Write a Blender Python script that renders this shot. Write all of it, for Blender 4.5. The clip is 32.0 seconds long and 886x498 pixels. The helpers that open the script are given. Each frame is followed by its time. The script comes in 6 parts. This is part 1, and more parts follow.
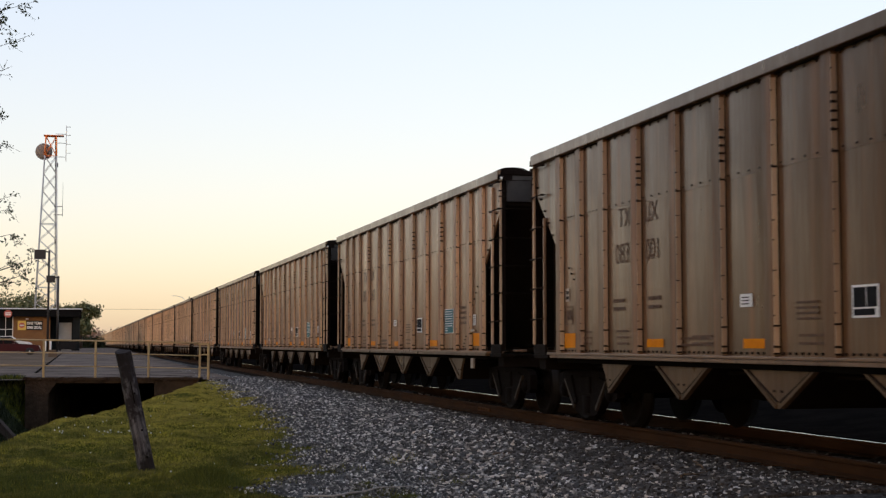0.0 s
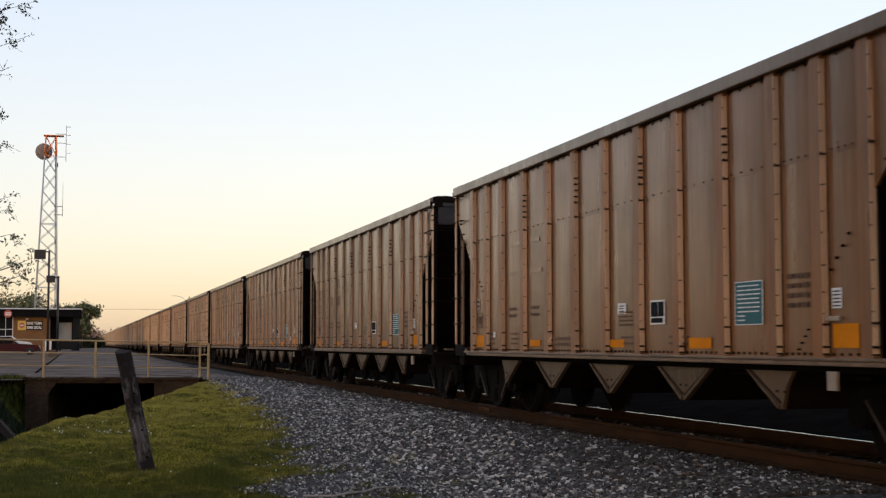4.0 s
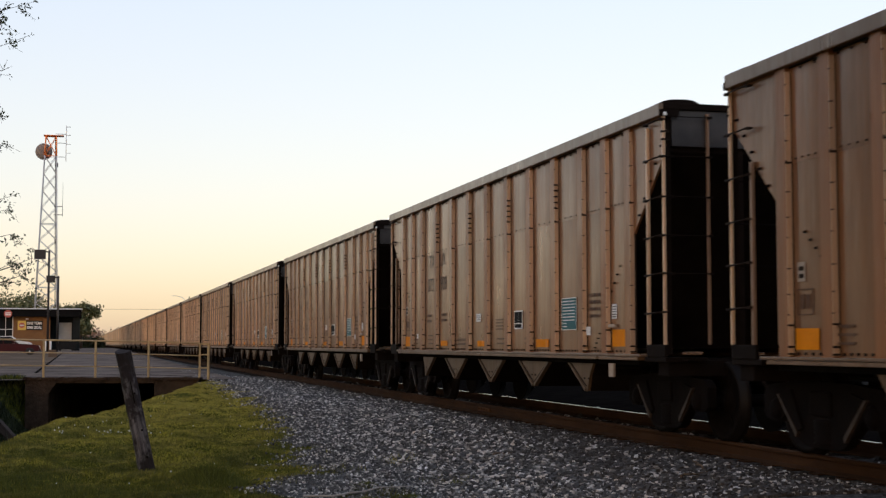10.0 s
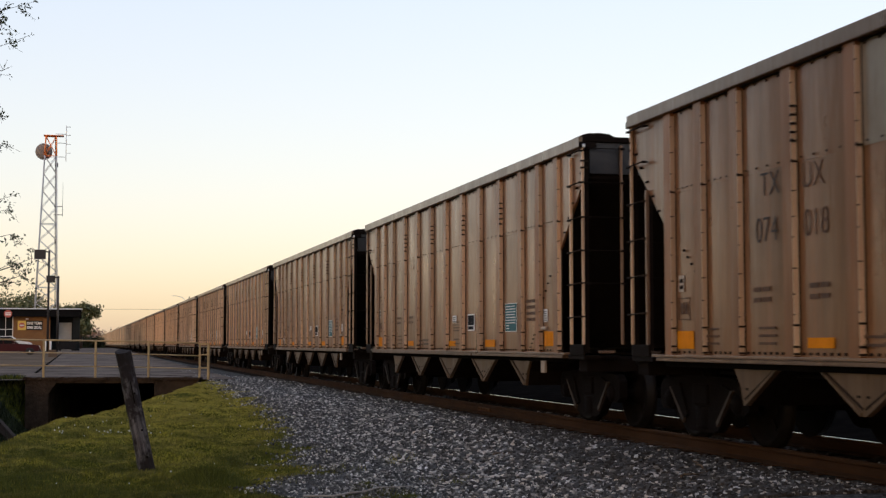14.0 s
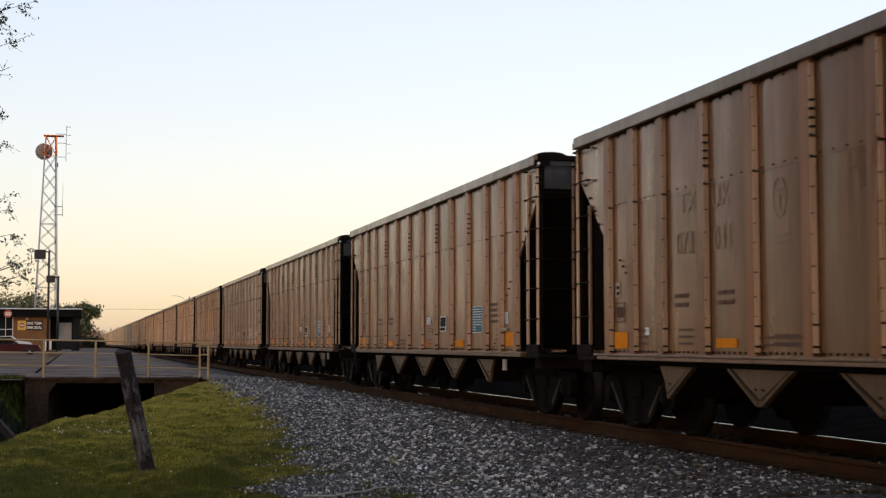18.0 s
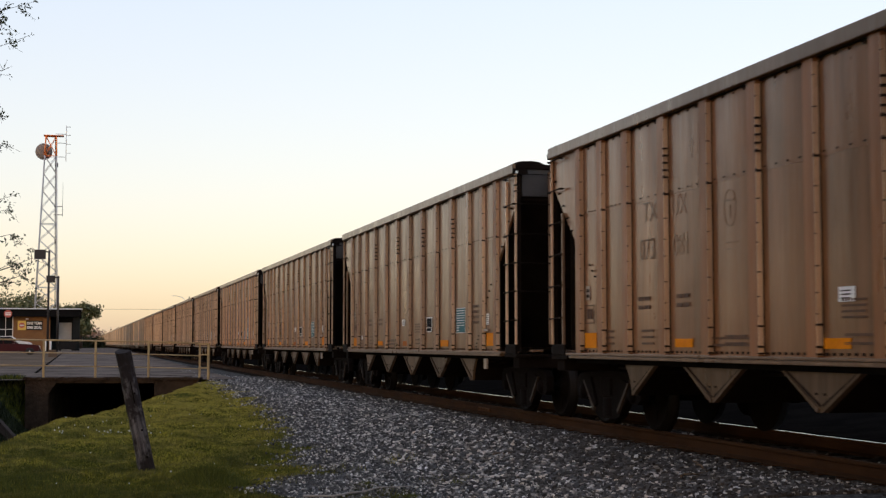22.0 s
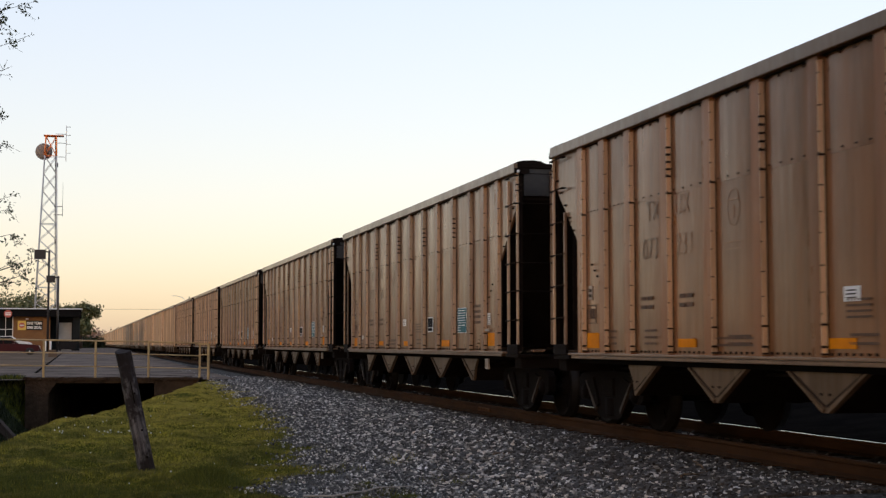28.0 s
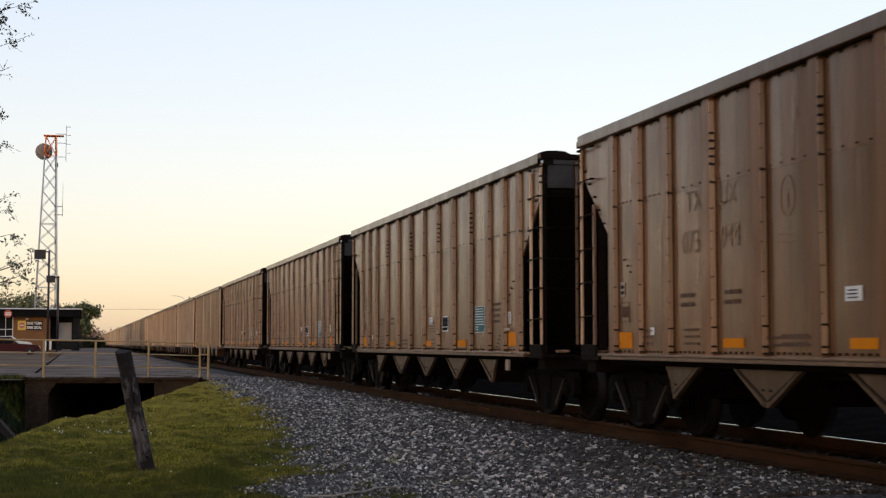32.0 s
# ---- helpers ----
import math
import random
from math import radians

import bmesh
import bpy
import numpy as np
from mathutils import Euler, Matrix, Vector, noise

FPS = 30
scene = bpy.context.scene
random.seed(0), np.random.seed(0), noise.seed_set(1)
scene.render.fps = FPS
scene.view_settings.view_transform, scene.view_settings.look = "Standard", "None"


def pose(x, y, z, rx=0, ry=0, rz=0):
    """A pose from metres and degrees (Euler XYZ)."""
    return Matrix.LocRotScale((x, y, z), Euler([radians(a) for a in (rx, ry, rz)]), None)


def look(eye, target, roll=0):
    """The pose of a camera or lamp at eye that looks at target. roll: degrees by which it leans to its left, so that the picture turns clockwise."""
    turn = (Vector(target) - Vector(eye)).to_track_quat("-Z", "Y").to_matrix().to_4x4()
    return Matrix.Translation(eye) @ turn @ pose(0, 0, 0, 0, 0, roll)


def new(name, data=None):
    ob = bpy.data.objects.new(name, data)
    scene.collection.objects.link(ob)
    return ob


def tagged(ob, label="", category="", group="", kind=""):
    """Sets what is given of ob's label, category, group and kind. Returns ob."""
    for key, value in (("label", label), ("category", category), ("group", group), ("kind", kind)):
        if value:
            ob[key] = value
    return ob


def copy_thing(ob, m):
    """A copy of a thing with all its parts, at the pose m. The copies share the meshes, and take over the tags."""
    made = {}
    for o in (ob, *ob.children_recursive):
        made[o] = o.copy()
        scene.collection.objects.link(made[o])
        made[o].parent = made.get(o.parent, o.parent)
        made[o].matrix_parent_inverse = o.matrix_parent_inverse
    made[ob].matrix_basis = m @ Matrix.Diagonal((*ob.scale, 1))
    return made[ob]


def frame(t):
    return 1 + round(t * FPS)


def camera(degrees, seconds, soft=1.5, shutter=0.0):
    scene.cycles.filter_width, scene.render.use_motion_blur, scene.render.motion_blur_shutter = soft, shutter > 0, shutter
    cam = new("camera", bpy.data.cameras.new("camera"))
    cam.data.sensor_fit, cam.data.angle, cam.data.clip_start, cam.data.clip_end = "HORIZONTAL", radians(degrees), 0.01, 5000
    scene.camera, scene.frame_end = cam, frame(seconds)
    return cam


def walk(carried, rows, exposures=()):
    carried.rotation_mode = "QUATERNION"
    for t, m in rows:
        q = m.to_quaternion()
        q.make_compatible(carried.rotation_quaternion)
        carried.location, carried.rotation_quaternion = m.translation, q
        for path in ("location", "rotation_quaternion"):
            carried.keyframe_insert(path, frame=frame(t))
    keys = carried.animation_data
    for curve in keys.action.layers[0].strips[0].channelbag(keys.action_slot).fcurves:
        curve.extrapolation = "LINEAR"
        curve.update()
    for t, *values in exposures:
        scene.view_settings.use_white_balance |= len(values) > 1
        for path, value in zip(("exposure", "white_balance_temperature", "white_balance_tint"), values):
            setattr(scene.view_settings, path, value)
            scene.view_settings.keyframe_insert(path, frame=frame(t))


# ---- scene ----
# x: across the track, y: along the track away from the camera, z: up from the rail tops.
EYE = (0.0, 0.0, 1.111)
YAW, PITCH = radians(14.417), radians(3.854)
cam = camera(35.01, 32.0, soft=1.3, shutter=0.2)
AIM = (math.sin(YAW) * math.cos(PITCH), math.cos(YAW) * math.cos(PITCH), EYE[2] + math.sin(PITCH))
walk(cam, [(0, look(EYE, AIM)), (32, look(EYE, AIM))], exposures=[(0, 0.0), (32, 0.0)])

# ---- light ----
SUN_AZ, SUN_EL = radians(-140), radians(2.5)
world = bpy.data.worlds.new("dusk_sky")
scene.world = world
world.use_nodes = True
wn = world.node_tree.nodes
sky = wn.new("ShaderNodeTexSky")
sky.sky_type, sky.sun_disc = "NISHITA", False
sky.sun_elevation, sky.sun_rotation = SUN_EL, SUN_AZ
sky.air_density, sky.dust_density, sky.ozone_density = 1.0, 1.0, 1.0
wn["Background"].inputs[1].default_value = 0.8
haze = wn.new("ShaderNodeGamma")  # evens out the glow as thin high haze does
haze.inputs[1].default_value = 0.5
world.node_tree.links.new(sky.outputs[0], haze.inputs[0])
veil = wn.new("ShaderNodeMix")
veil.data_type = "RGBA"
veil.inputs[0].default_value = 0.35
aim_ = wn.new("ShaderNodeTexCoord")
part_ = wn.new("ShaderNodeSeparateXYZ")
rise_ = wn.new("ShaderNodeMapRange")
rise_.inputs["From Min"].default_value, rise_.inputs["From Max"].default_value = 0.0, 0.28
tint_ = wn.new("ShaderNodeMix")
tint_.data_type = "RGBA"
tint_.inputs[6].default_value, tint_.inputs[7].default_value = (0.90, 0.80, 1.06, 1), (0.66, 0.745, 1.34, 1)
world.node_tree.links.new(aim_.outputs["Generated"], part_.inputs[0])
world.node_tree.links.new(part_.outputs["Z"], rise_.inputs["Value"])
world.node_tree.links.new(rise_.outputs[0], tint_.inputs[0])
world.node_tree.links.new(tint_.outputs[2], veil.inputs[7])
world.node_tree.links.new(haze.outputs[0], veil.inputs[6])
world.node_tree.links.new(veil.outputs[2], wn["Background"].inputs[0])
sun = new("sun", bpy.data.lights.new("sun", "SUN"))
sun.data.energy, sun.data.angle, sun.data.color = 0.85, radians(25), (1.0, 0.6, 0.35)
sun.matrix_world = look((0, 0, 50), (-math.sin(SUN_AZ), -math.cos(SUN_AZ), 50 - math.tan(SUN_EL)))


# ---- materials ----
class Graph:
    """A small helper to write node materials."""

    def __init__(self, name, rough=0.7, metal=0.0, spec=0.4):
        self.mat = bpy.data.materials.new(name)
        self.mat.use_nodes = True
        self.t = self.mat.node_tree
        self.b = self.t.nodes["Principled BSDF"]
        self.b.inputs["Roughness"].default_value = rough
        self.b.inputs["Metallic"].default_value = metal
        self.b.inputs["Specular IOR Level"].default_value = spec

    def n(self, kind, **ins):
        node = self.t.nodes.new("ShaderNode" + kind)
        for k, v in ins.items():
            self.put(node.inputs[k.replace("_", " ")], v)
        return node

    def put(self, sock, v):
        if isinstance(v, bpy.types.NodeSocket):
            self.t.links.new(v, sock)
        else:
            sock.default_value = v

    def coords(self, scale=(1, 1, 1), jump=True):
        tc = self.n("TexCoord")
        mp = self.n("Mapping", Vector=tc.outputs["Object"], Scale=scale)
        if jump:
            oi = self.n("ObjectInfo")
            mul = self.n("VectorMath")
            mul.operation = "MULTIPLY"
            self.put(mul.inputs[0], oi.outputs["Random"])
            mul.inputs[1].default_value = (37.0, 53.0, 71.0)
            self.put(mp.inputs["Location"], mul.outputs[0])
        return mp.outputs[0]

    def noise(self, vec, scale, detail=4, rough=0.6):
        return self.n("TexNoise", Vector=vec, Scale=scale, Detail=detail, Roughness=rough).outputs["Fac"]

    def ramp(self, fac, stops):
        r = self.n("ValToRGB", Fac=fac)
        e = r.color_ramp.elements
        while len(e) < len(stops):
            e.new(0.5)
        for el, (p, c) in zip(e, stops):
            el.position, el.color = p, (*c, 1) if len(c) == 3 else c
        return r.outputs["Color"]

    def mix(self, fac, a, b, mode="MIX"):
        m = self.n("Mix")
        m.data_type, m.blend_type = "RGBA", mode
        self.put(m.inputs[0], fac)
        self.put(m.inputs[6], a if not isinstance(a, tuple) else (*a, 1))
        self.put(m.inputs[7], b if not isinstance(b, tuple) else (*b, 1))
        return m.outputs[2]

    def bump(self, fac, strength=0.3, dist=0.02):
        bm_ = self.n("Bump", Height=fac, Strength=strength, Distance=dist)
        self.put(self.b.inputs["Normal"], bm_.outputs[0])

    def color(self, c):
        self.put(self.b.inputs["Base Color"], c if not isinstance(c, tuple) else (*c, 1))
        return self.mat


def grained(name, a, b, scale=6.0, rough=0.7, metal=0.0, bump=0.2, dist=0.01, stretch=(1, 1, 1), spec=0.4, fine=60.0):
    """Two tones in broad patches with fine grain over them."""
    g = Graph(name, rough, metal, spec)
    v = g.coords(stretch)
    broad = g.noise(v, scale, 5)
    grain = g.noise(v, fine, 3)
    c = g.mix(g.ramp(broad, [(0.35, (0, 0, 0)), (0.65, (1, 1, 1))]), a, b)
    dark = tuple(x * 0.72 for x in a)
    c = g.mix(g.ramp(grain, [(0.45, (0, 0, 0)), (0.75, (0.6, 0.6, 0.6))]), c, dark)
    g.bump(grain, bump, dist)
    return g.color(c)


def car_paint(name, a, b, dirt, amount=0.55, gloss=0.35):
    """Dusty paint with vertical rain streaks, coal dust and a tone of its own for each sheet."""
    g = Graph(name, 0.45, 0.0, gloss)
    v = g.coords((1, 1.9, 0.13))
    w = g.coords((1, 0.5, 0.5))
    streak = g.noise(v, 2.2, 6, 0.65)
    patch = g.noise(w, 1.7, 5, 0.6)
    fine = g.noise(g.coords((1, 1, 1)), 70, 3)
    c = g.mix(g.ramp(patch, [(0.3, (0, 0, 0)), (0.7, (1, 1, 1))]), a, b)
    oi = g.n("ObjectInfo")
    tone = g.ramp(oi.outputs["Random"], [(0, (0.76, 0.77, 0.78)), (0.5, (1, 0.99, 0.98)), (1, (1.14, 1.11, 1.07))])
    c = g.mix(1.0, c, tone, "MULTIPLY")
    c = g.mix(1.0, c, oi.outputs["Color"], "MULTIPLY")
    c = g.mix(g.ramp(streak, [(0.46, (0, 0, 0)), (0.72, (amount, amount, amount))]), c, dirt)
    c = g.mix(g.ramp(fine, [(0.55, (0, 0, 0)), (0.8, (0.25, 0.25, 0.25))]), c, dirt)
    run = g.noise(g.coords((1, 2.6, 0.07)), 1.6, 4, 0.5)
    pale = tuple(min(1.0, q * 1.9 + 0.02) for q in b)
    c = g.mix(g.ramp(run, [(0.50, (0, 0, 0)), (0.75, (0.55, 0.55, 0.55))]), c, pale)
    g.b.inputs["Specular Tint"].default_value = (1.0, 0.74, 0.48, 1)
    if gloss > 0.9:
        g.b.inputs["Coat Weight"].default_value, g.b.inputs["Coat Roughness"].default_value, g.b.inputs["Coat IOR"].default_value = 0.42, 0.22, 1.58
        g.b.inputs["Coat Tint"].default_value = (1.0, 0.88, 0.74, 1)
    wear = g.mix(0.5, patch, run)
    g.put(g.b.inputs["Roughness"], g.n("MapRange", Value=wear, From_Min=0.3, From_Max=0.7, To_Min=0.20, To_Max=0.56).outputs[0])
    g.bump(g.noise(g.coords((1, 1.6, 0.25)), 3.0, 3), 0.4, 0.03)
    return g.color(c)


SIDE = car_paint("dusty_tan_sheet", (0.192, 0.073, 0.0240), (0.140, 0.0555, 0.0202), (0.067, 0.025, 0.0090), 0.6, 0.98)
RIBF = car_paint("rust_brown_rib", (0.250, 0.086, 0.0262), (0.190, 0.067, 0.0215), (0.090, 0.031, 0.010), gloss=0.8)
WASHED = car_paint("washed_grey_sheet", (0.32, 0.285, 0.225), (0.19, 0.145, 0.10), (0.075, 0.045, 0.027), 0.5, 0.92)
# Paler than RIBF: the light on camera-facing edges is put into the colour.
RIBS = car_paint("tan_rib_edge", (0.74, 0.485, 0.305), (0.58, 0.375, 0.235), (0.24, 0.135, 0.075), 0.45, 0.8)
CHORD = car_paint("weathered_top_chord", (0.105, 0.060, 0.038), (0.072, 0.043, 0.029), (0.036, 0.022, 0.015), 0.3, gloss=1.0)
SILL = car_paint("dusty_sill", (0.22, 0.137, 0.083), (0.165, 0.105, 0.066), (0.07, 0.04, 0.025))
CHUTE = car_paint("dusty_hopper_sheet", (0.13, 0.081, 0.045), (0.10, 0.062, 0.036), (0.045, 0.025, 0.015), gloss=0.2)
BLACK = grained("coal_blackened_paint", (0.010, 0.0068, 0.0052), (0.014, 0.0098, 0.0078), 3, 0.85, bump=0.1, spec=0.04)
GREYEND = grained("grey_end_sheet", (0.050, 0.040, 0.033), (0.014, 0.011, 0.009), 2.0, 0.42, spec=0.5)
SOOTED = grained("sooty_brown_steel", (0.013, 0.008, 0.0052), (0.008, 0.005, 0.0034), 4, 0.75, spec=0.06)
POSTGREY = grained("grey_tan_post", (0.40, 0.305, 0.23), (0.27, 0.20, 0.15), 4, 0.35, spec=0.7)
POSTTAN = car_paint("brown_tan_post", (0.27, 0.165, 0.105), (0.21, 0.128, 0.082), (0.09, 0.05, 0.03), 0.5)
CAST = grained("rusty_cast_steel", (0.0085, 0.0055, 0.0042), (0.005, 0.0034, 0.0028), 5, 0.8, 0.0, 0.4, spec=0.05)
CASTEDGE = grained("worn_casting_edge", (0.06, 0.042, 0.029), (0.032, 0.023, 0.017), 7, 0.6, spec=0.25)
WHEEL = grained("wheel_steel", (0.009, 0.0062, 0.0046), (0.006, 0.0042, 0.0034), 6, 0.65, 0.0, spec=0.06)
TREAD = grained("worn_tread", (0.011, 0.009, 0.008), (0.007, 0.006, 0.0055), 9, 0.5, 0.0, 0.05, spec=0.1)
RUST = grained("rail_rust", (0.060, 0.028, 0.0115), (0.036, 0.017, 0.0075), 3, 0.9, 0.0, 0.4, stretch=(1, 0.4, 1), spec=0.1)
HEAD = grained("rail_head_steel", (0.62, 0.6, 0.58), (0.5, 0.48, 0.46), 6, 0.16, 1.0, 0.03)
NEARHEAD = grained("rail_side_rust", (0.13, 0.062, 0.027), (0.08, 0.039, 0.018), 4, 0.8, 0.0, 0.3, spec=0.15)
ORANGE = grained("orange_reflective_tape", (0.82, 0.27, 0.003), (0.70, 0.215, 0.002), 5, 0.6, bump=0.05, spec=0.1)
FADED = grained("dirty_orange_tape", (0.52, 0.14, 0.014), (0.38, 0.11, 0.018), 5, 0.6, bump=0.05, spec=0.1)
WHITE = grained("white_stencil_paint", (0.92, 0.90, 0.86), (0.82, 0.80, 0.76), 8, 0.6, bump=0.05)
BLACKPAINT = grained("black_panel_paint", (0.012, 0.012, 0.013), (0.02, 0.018, 0.017), 8, 0.8, bump=0.05, spec=0.1)
TEAL = grained("teal_panel_paint", (0.035, 0.150, 0.165), (0.05, 0.145, 0.155), 8, 0.6, bump=0.05, spec=0.2)
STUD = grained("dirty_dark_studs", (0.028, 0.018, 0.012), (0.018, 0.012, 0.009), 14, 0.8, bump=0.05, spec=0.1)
STENCIL = grained("faded_dark_stencil", (0.038, 0.026, 0.019), (0.068, 0.043, 0.029), 14, 0.65, bump=0.05)
GHOST = grained("worn_away_stencil", (0.082, 0.040, 0.019), (0.135, 0.060, 0.025), 14, 0.6, bump=0.05)
FAINT = car_paint("almost_gone_stencil", (0.193, 0.0745, 0.025), (0.142, 0.057, 0.021), (0.068, 0.0255, 0.0093), 0.6, 0.98)
WORN = car_paint("worn_brown_stencil", (0.112, 0.046, 0.0185), (0.092, 0.039, 0.016), (0.048, 0.019, 0.008), 0.6, 0.9)
SPRAY = grained("grey_blue_spray_paint", (0.42, 0.46, 0.5), (0.3, 0.32, 0.34), 9, 0.6, bump=0.05)
YELLOW = grained("weathered_yellow_paint", (0.50, 0.36, 0.17), (0.36, 0.25, 0.12), 7, 0.6, bump=0.15)
CONCRETE = grained("stained_concrete", (0.072, 0.046, 0.029), (0.026, 0.018, 0.012), 2.6, 0.95, bump=0.9, dist=0.05, fine=9, spec=0.1)
ASPHALT = grained("worn_asphalt", (0.215, 0.172, 0.140), (0.088, 0.070, 0.058), 0.55, 1.0, bump=0.5, dist=0.02, fine=5, spec=0.0)
PALECON = grained("pale_concrete_slab", (0.185, 0.135, 0.095), (0.10, 0.074, 0.053), 0.4, 1.0, bump=0.3, fine=10, spec=0.0)
TAR = grained("tar_joint", (0.012, 0.011, 0.010), (0.018, 0.016, 0.014), 3, 1.0, spec=0.0)
GALV = grained("galvanised_steel", (0.5, 0.5, 0.5), (0.42, 0.42, 0.42), 8, 0.5, 0.0, 0.1)
SIGNAL = grained("aviation_orange_paint", (0.9, 0.27, 0.08), (0.85, 0.24, 0.07), 6, 0.5, bump=0.05)
DARKMETAL = grained("dark_bronze_metal", (0.045, 0.04, 0.038), (0.03, 0.028, 0.027), 8, 0.5, 0.4, 0.1)
DISH = grained("grey_dish_cover", (0.24, 0.20, 0.18), (0.19, 0.16, 0.145), 3, 0.7)
# Near black: shade beyond and under the train put into the colour.
SHADEBLACK = grained("coal_dust_cinders", (0.006, 0.0055, 0.005), (0.011, 0.0095, 0.008), 2.0, 1.0, bump=0.6, dist=0.03, fine=20, spec=0.0)
OCHRE = grained("ochre_brick_wall", (0.22, 0.105, 0.035), (0.18, 0.085, 0.03), 1.5, 0.85, bump=0.3, fine=20)
DARKWALL = grained("dark_wall_paint", (0.017, 0.019, 0.018), (0.013, 0.014, 0.014), 2, 0.8, spec=0.1)
FASCIA = grained("black_fascia_metal", (0.006, 0.006, 0.006), (0.009, 0.008, 0.008), 2, 0.8, spec=0.05)
PALEDOOR = grained("pale_grey_door", (0.42, 0.43, 0.44), (0.37, 0.38, 0.39), 2, 0.6)
ROOF = grained("pale_roof_edge", (0.7, 0.7, 0.68), (0.6, 0.6, 0.58), 3, 0.5)
REDCAR = grained("dark_red_car_paint", (0.048, 0.0015, 0.004), (0.038, 0.001, 0.003), 3, 0.3, 0.0, 0.02, spec=0.3)
TYRE = grained("tyre_rubber", (0.018, 0.018, 0.019), (0.024, 0.023, 0.023), 9, 0.85)
SIGNRED = grained("red_sign_paint", (0.50, 0.12, 0.08), (0.44, 0.10, 0.07), 4, 0.5)
SIGNYEL = grained("yellow_sign_paint", (0.75, 0.5, 0.1), (0.7, 0.45, 0.09), 4, 0.5)
BARK = grained("tree_bark", (0.075, 0.055, 0.04), (0.045, 0.035, 0.028), 5, 0.9, bump=0.7, dist=0.03, stretch=(1, 1, 0.25))
BAULK = grained("grey_baulk_wood", (0.085, 0.062, 0.050), (0.045, 0.034, 0.028), 4, 0.9, bump=0.5, stretch=(0.3, 1, 1), spec=0.1)
TIEWOOD = grained("creosoted_timber", (0.035, 0.026, 0.02), (0.022, 0.017, 0.014), 3, 0.95, bump=0.5, stretch=(0.3, 1, 1), spec=0.1)


def glass():
    g = Graph("window_glass", 0.12, 0.0, 0.15)
    g.b.inputs["Transmission Weight"].default_value = 0.05
    return g.color((0.012, 0.014, 0.016))


GLASS = glass()


def leafy(name, a, b, c):
    g = Graph(name, 0.6, 0.0, 0.3)
    geo = g.n("NewGeometry")
    col = g.ramp(geo.outputs["Random Per Island"], [(0.0, a), (0.55, b), (1.0, c)])
    return g.color(col)


LEAF = leafy("dusky_leaves", (0.03, 0.045, 0.018), (0.05, 0.065, 0.025), (0.075, 0.085, 0.035))
WEED = leafy("dark_weed_leaves", (0.010, 0.015, 0.005), (0.018, 0.026, 0.007), (0.032, 0.042, 0.012))
# The haze of distance is put into the next two leaf colours.
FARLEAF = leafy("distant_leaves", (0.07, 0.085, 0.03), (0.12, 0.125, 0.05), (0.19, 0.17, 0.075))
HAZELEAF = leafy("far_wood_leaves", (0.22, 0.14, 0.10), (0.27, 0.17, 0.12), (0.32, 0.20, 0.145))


def stone_mat(name, stops):
    g = Graph(name, 0.75, 0.0, 0.5)
    geo = g.n("NewGeometry")
    c = g.ramp(geo.outputs["Random Per Island"], stops)
    grain = g.noise(g.coords((1, 1, 1), False), 90, 3)
    c = g.mix(g.ramp(grain, [(0.4, (0, 0, 0)), (0.8, (0.5, 0.5, 0.5))]), c, (0.08, 0.075, 0.07))
    pos = g.n("NewGeometry").outputs["Position"]
    near = g.n("SeparateXYZ", Vector=pos).outputs["X"]
    wob = g.n("Math")
    wob.operation = "MULTIPLY_ADD"
    g.put(wob.inputs[0], g.noise(pos, 0.9, 4))
    wob.inputs[1].default_value = 2.4
    # Coal dust by the rail, plus a painted falloff of light towards the near end.
    along = g.n("MapRange", Value=g.n("SeparateXYZ", Vector=pos).outputs["Y"], From_Min=12.0, From_Max=26.0, To_Min=1.15, To_Max=-0.65).outputs[0]
    off = g.n("Math")
    off.operation = "ADD"
    g.put(off.inputs[0], near)
    g.put(off.inputs[1], along)
    g.put(wob.inputs[2], off.outputs[0])
    dust = g.n("MapRange", Value=wob.outputs[0], From_Min=6.3, From_Max=7.7, To_Min=0.0, To_Max=0.85).outputs[0]
    clean = g.ramp(geo.outputs["Random Per Island"], [(0.80, (1, 1, 1)), (0.92, (0.45, 0.45, 0.45))])
    dust = g.mix(1.0, dust, clean, "MULTIPLY")
    c = g.mix(dust, c, (0.034, 0.026, 0.020))
    g.bump(grain, 0.3, 0.004)
    return g.color(c)


STONE = stone_mat("crushed_stone", [(0.0, (0.014, 0.013, 0.012)), (0.46, (0.070, 0.066, 0.061)), (0.70, (0.185, 0.174, 0.158)), (0.85, (0.48, 0.45, 0.405)), (0.94, (0.80, 0.72, 0.62)), (1.0, (0.95, 0.92, 0.86))])


def ballast_bed():
    g = Graph("ballast_bed", 0.9, 0.0, 0.3)
    v = g.coords((1, 1, 1), False)
    vo = g.n("TexVoronoi", Vector=v, Scale=22.0)
    c = g.ramp(vo.outputs["Color"], [(0.0, (0.018, 0.017, 0.015)), (0.5, (0.06, 0.057, 0.052)), (1.0, (0.16, 0.152, 0.138))])
    broad = g.noise(v, 0.6, 4)
    c = g.mix(g.ramp(broad, [(0.4, (0, 0, 0)), (0.7, (0.5, 0.5, 0.5))]), c, (0.06, 0.055, 0.05))
    g.bump(vo.outputs["Distance"], 0.8, 0.04)
    return g.color(c)


BED = ballast_bed()


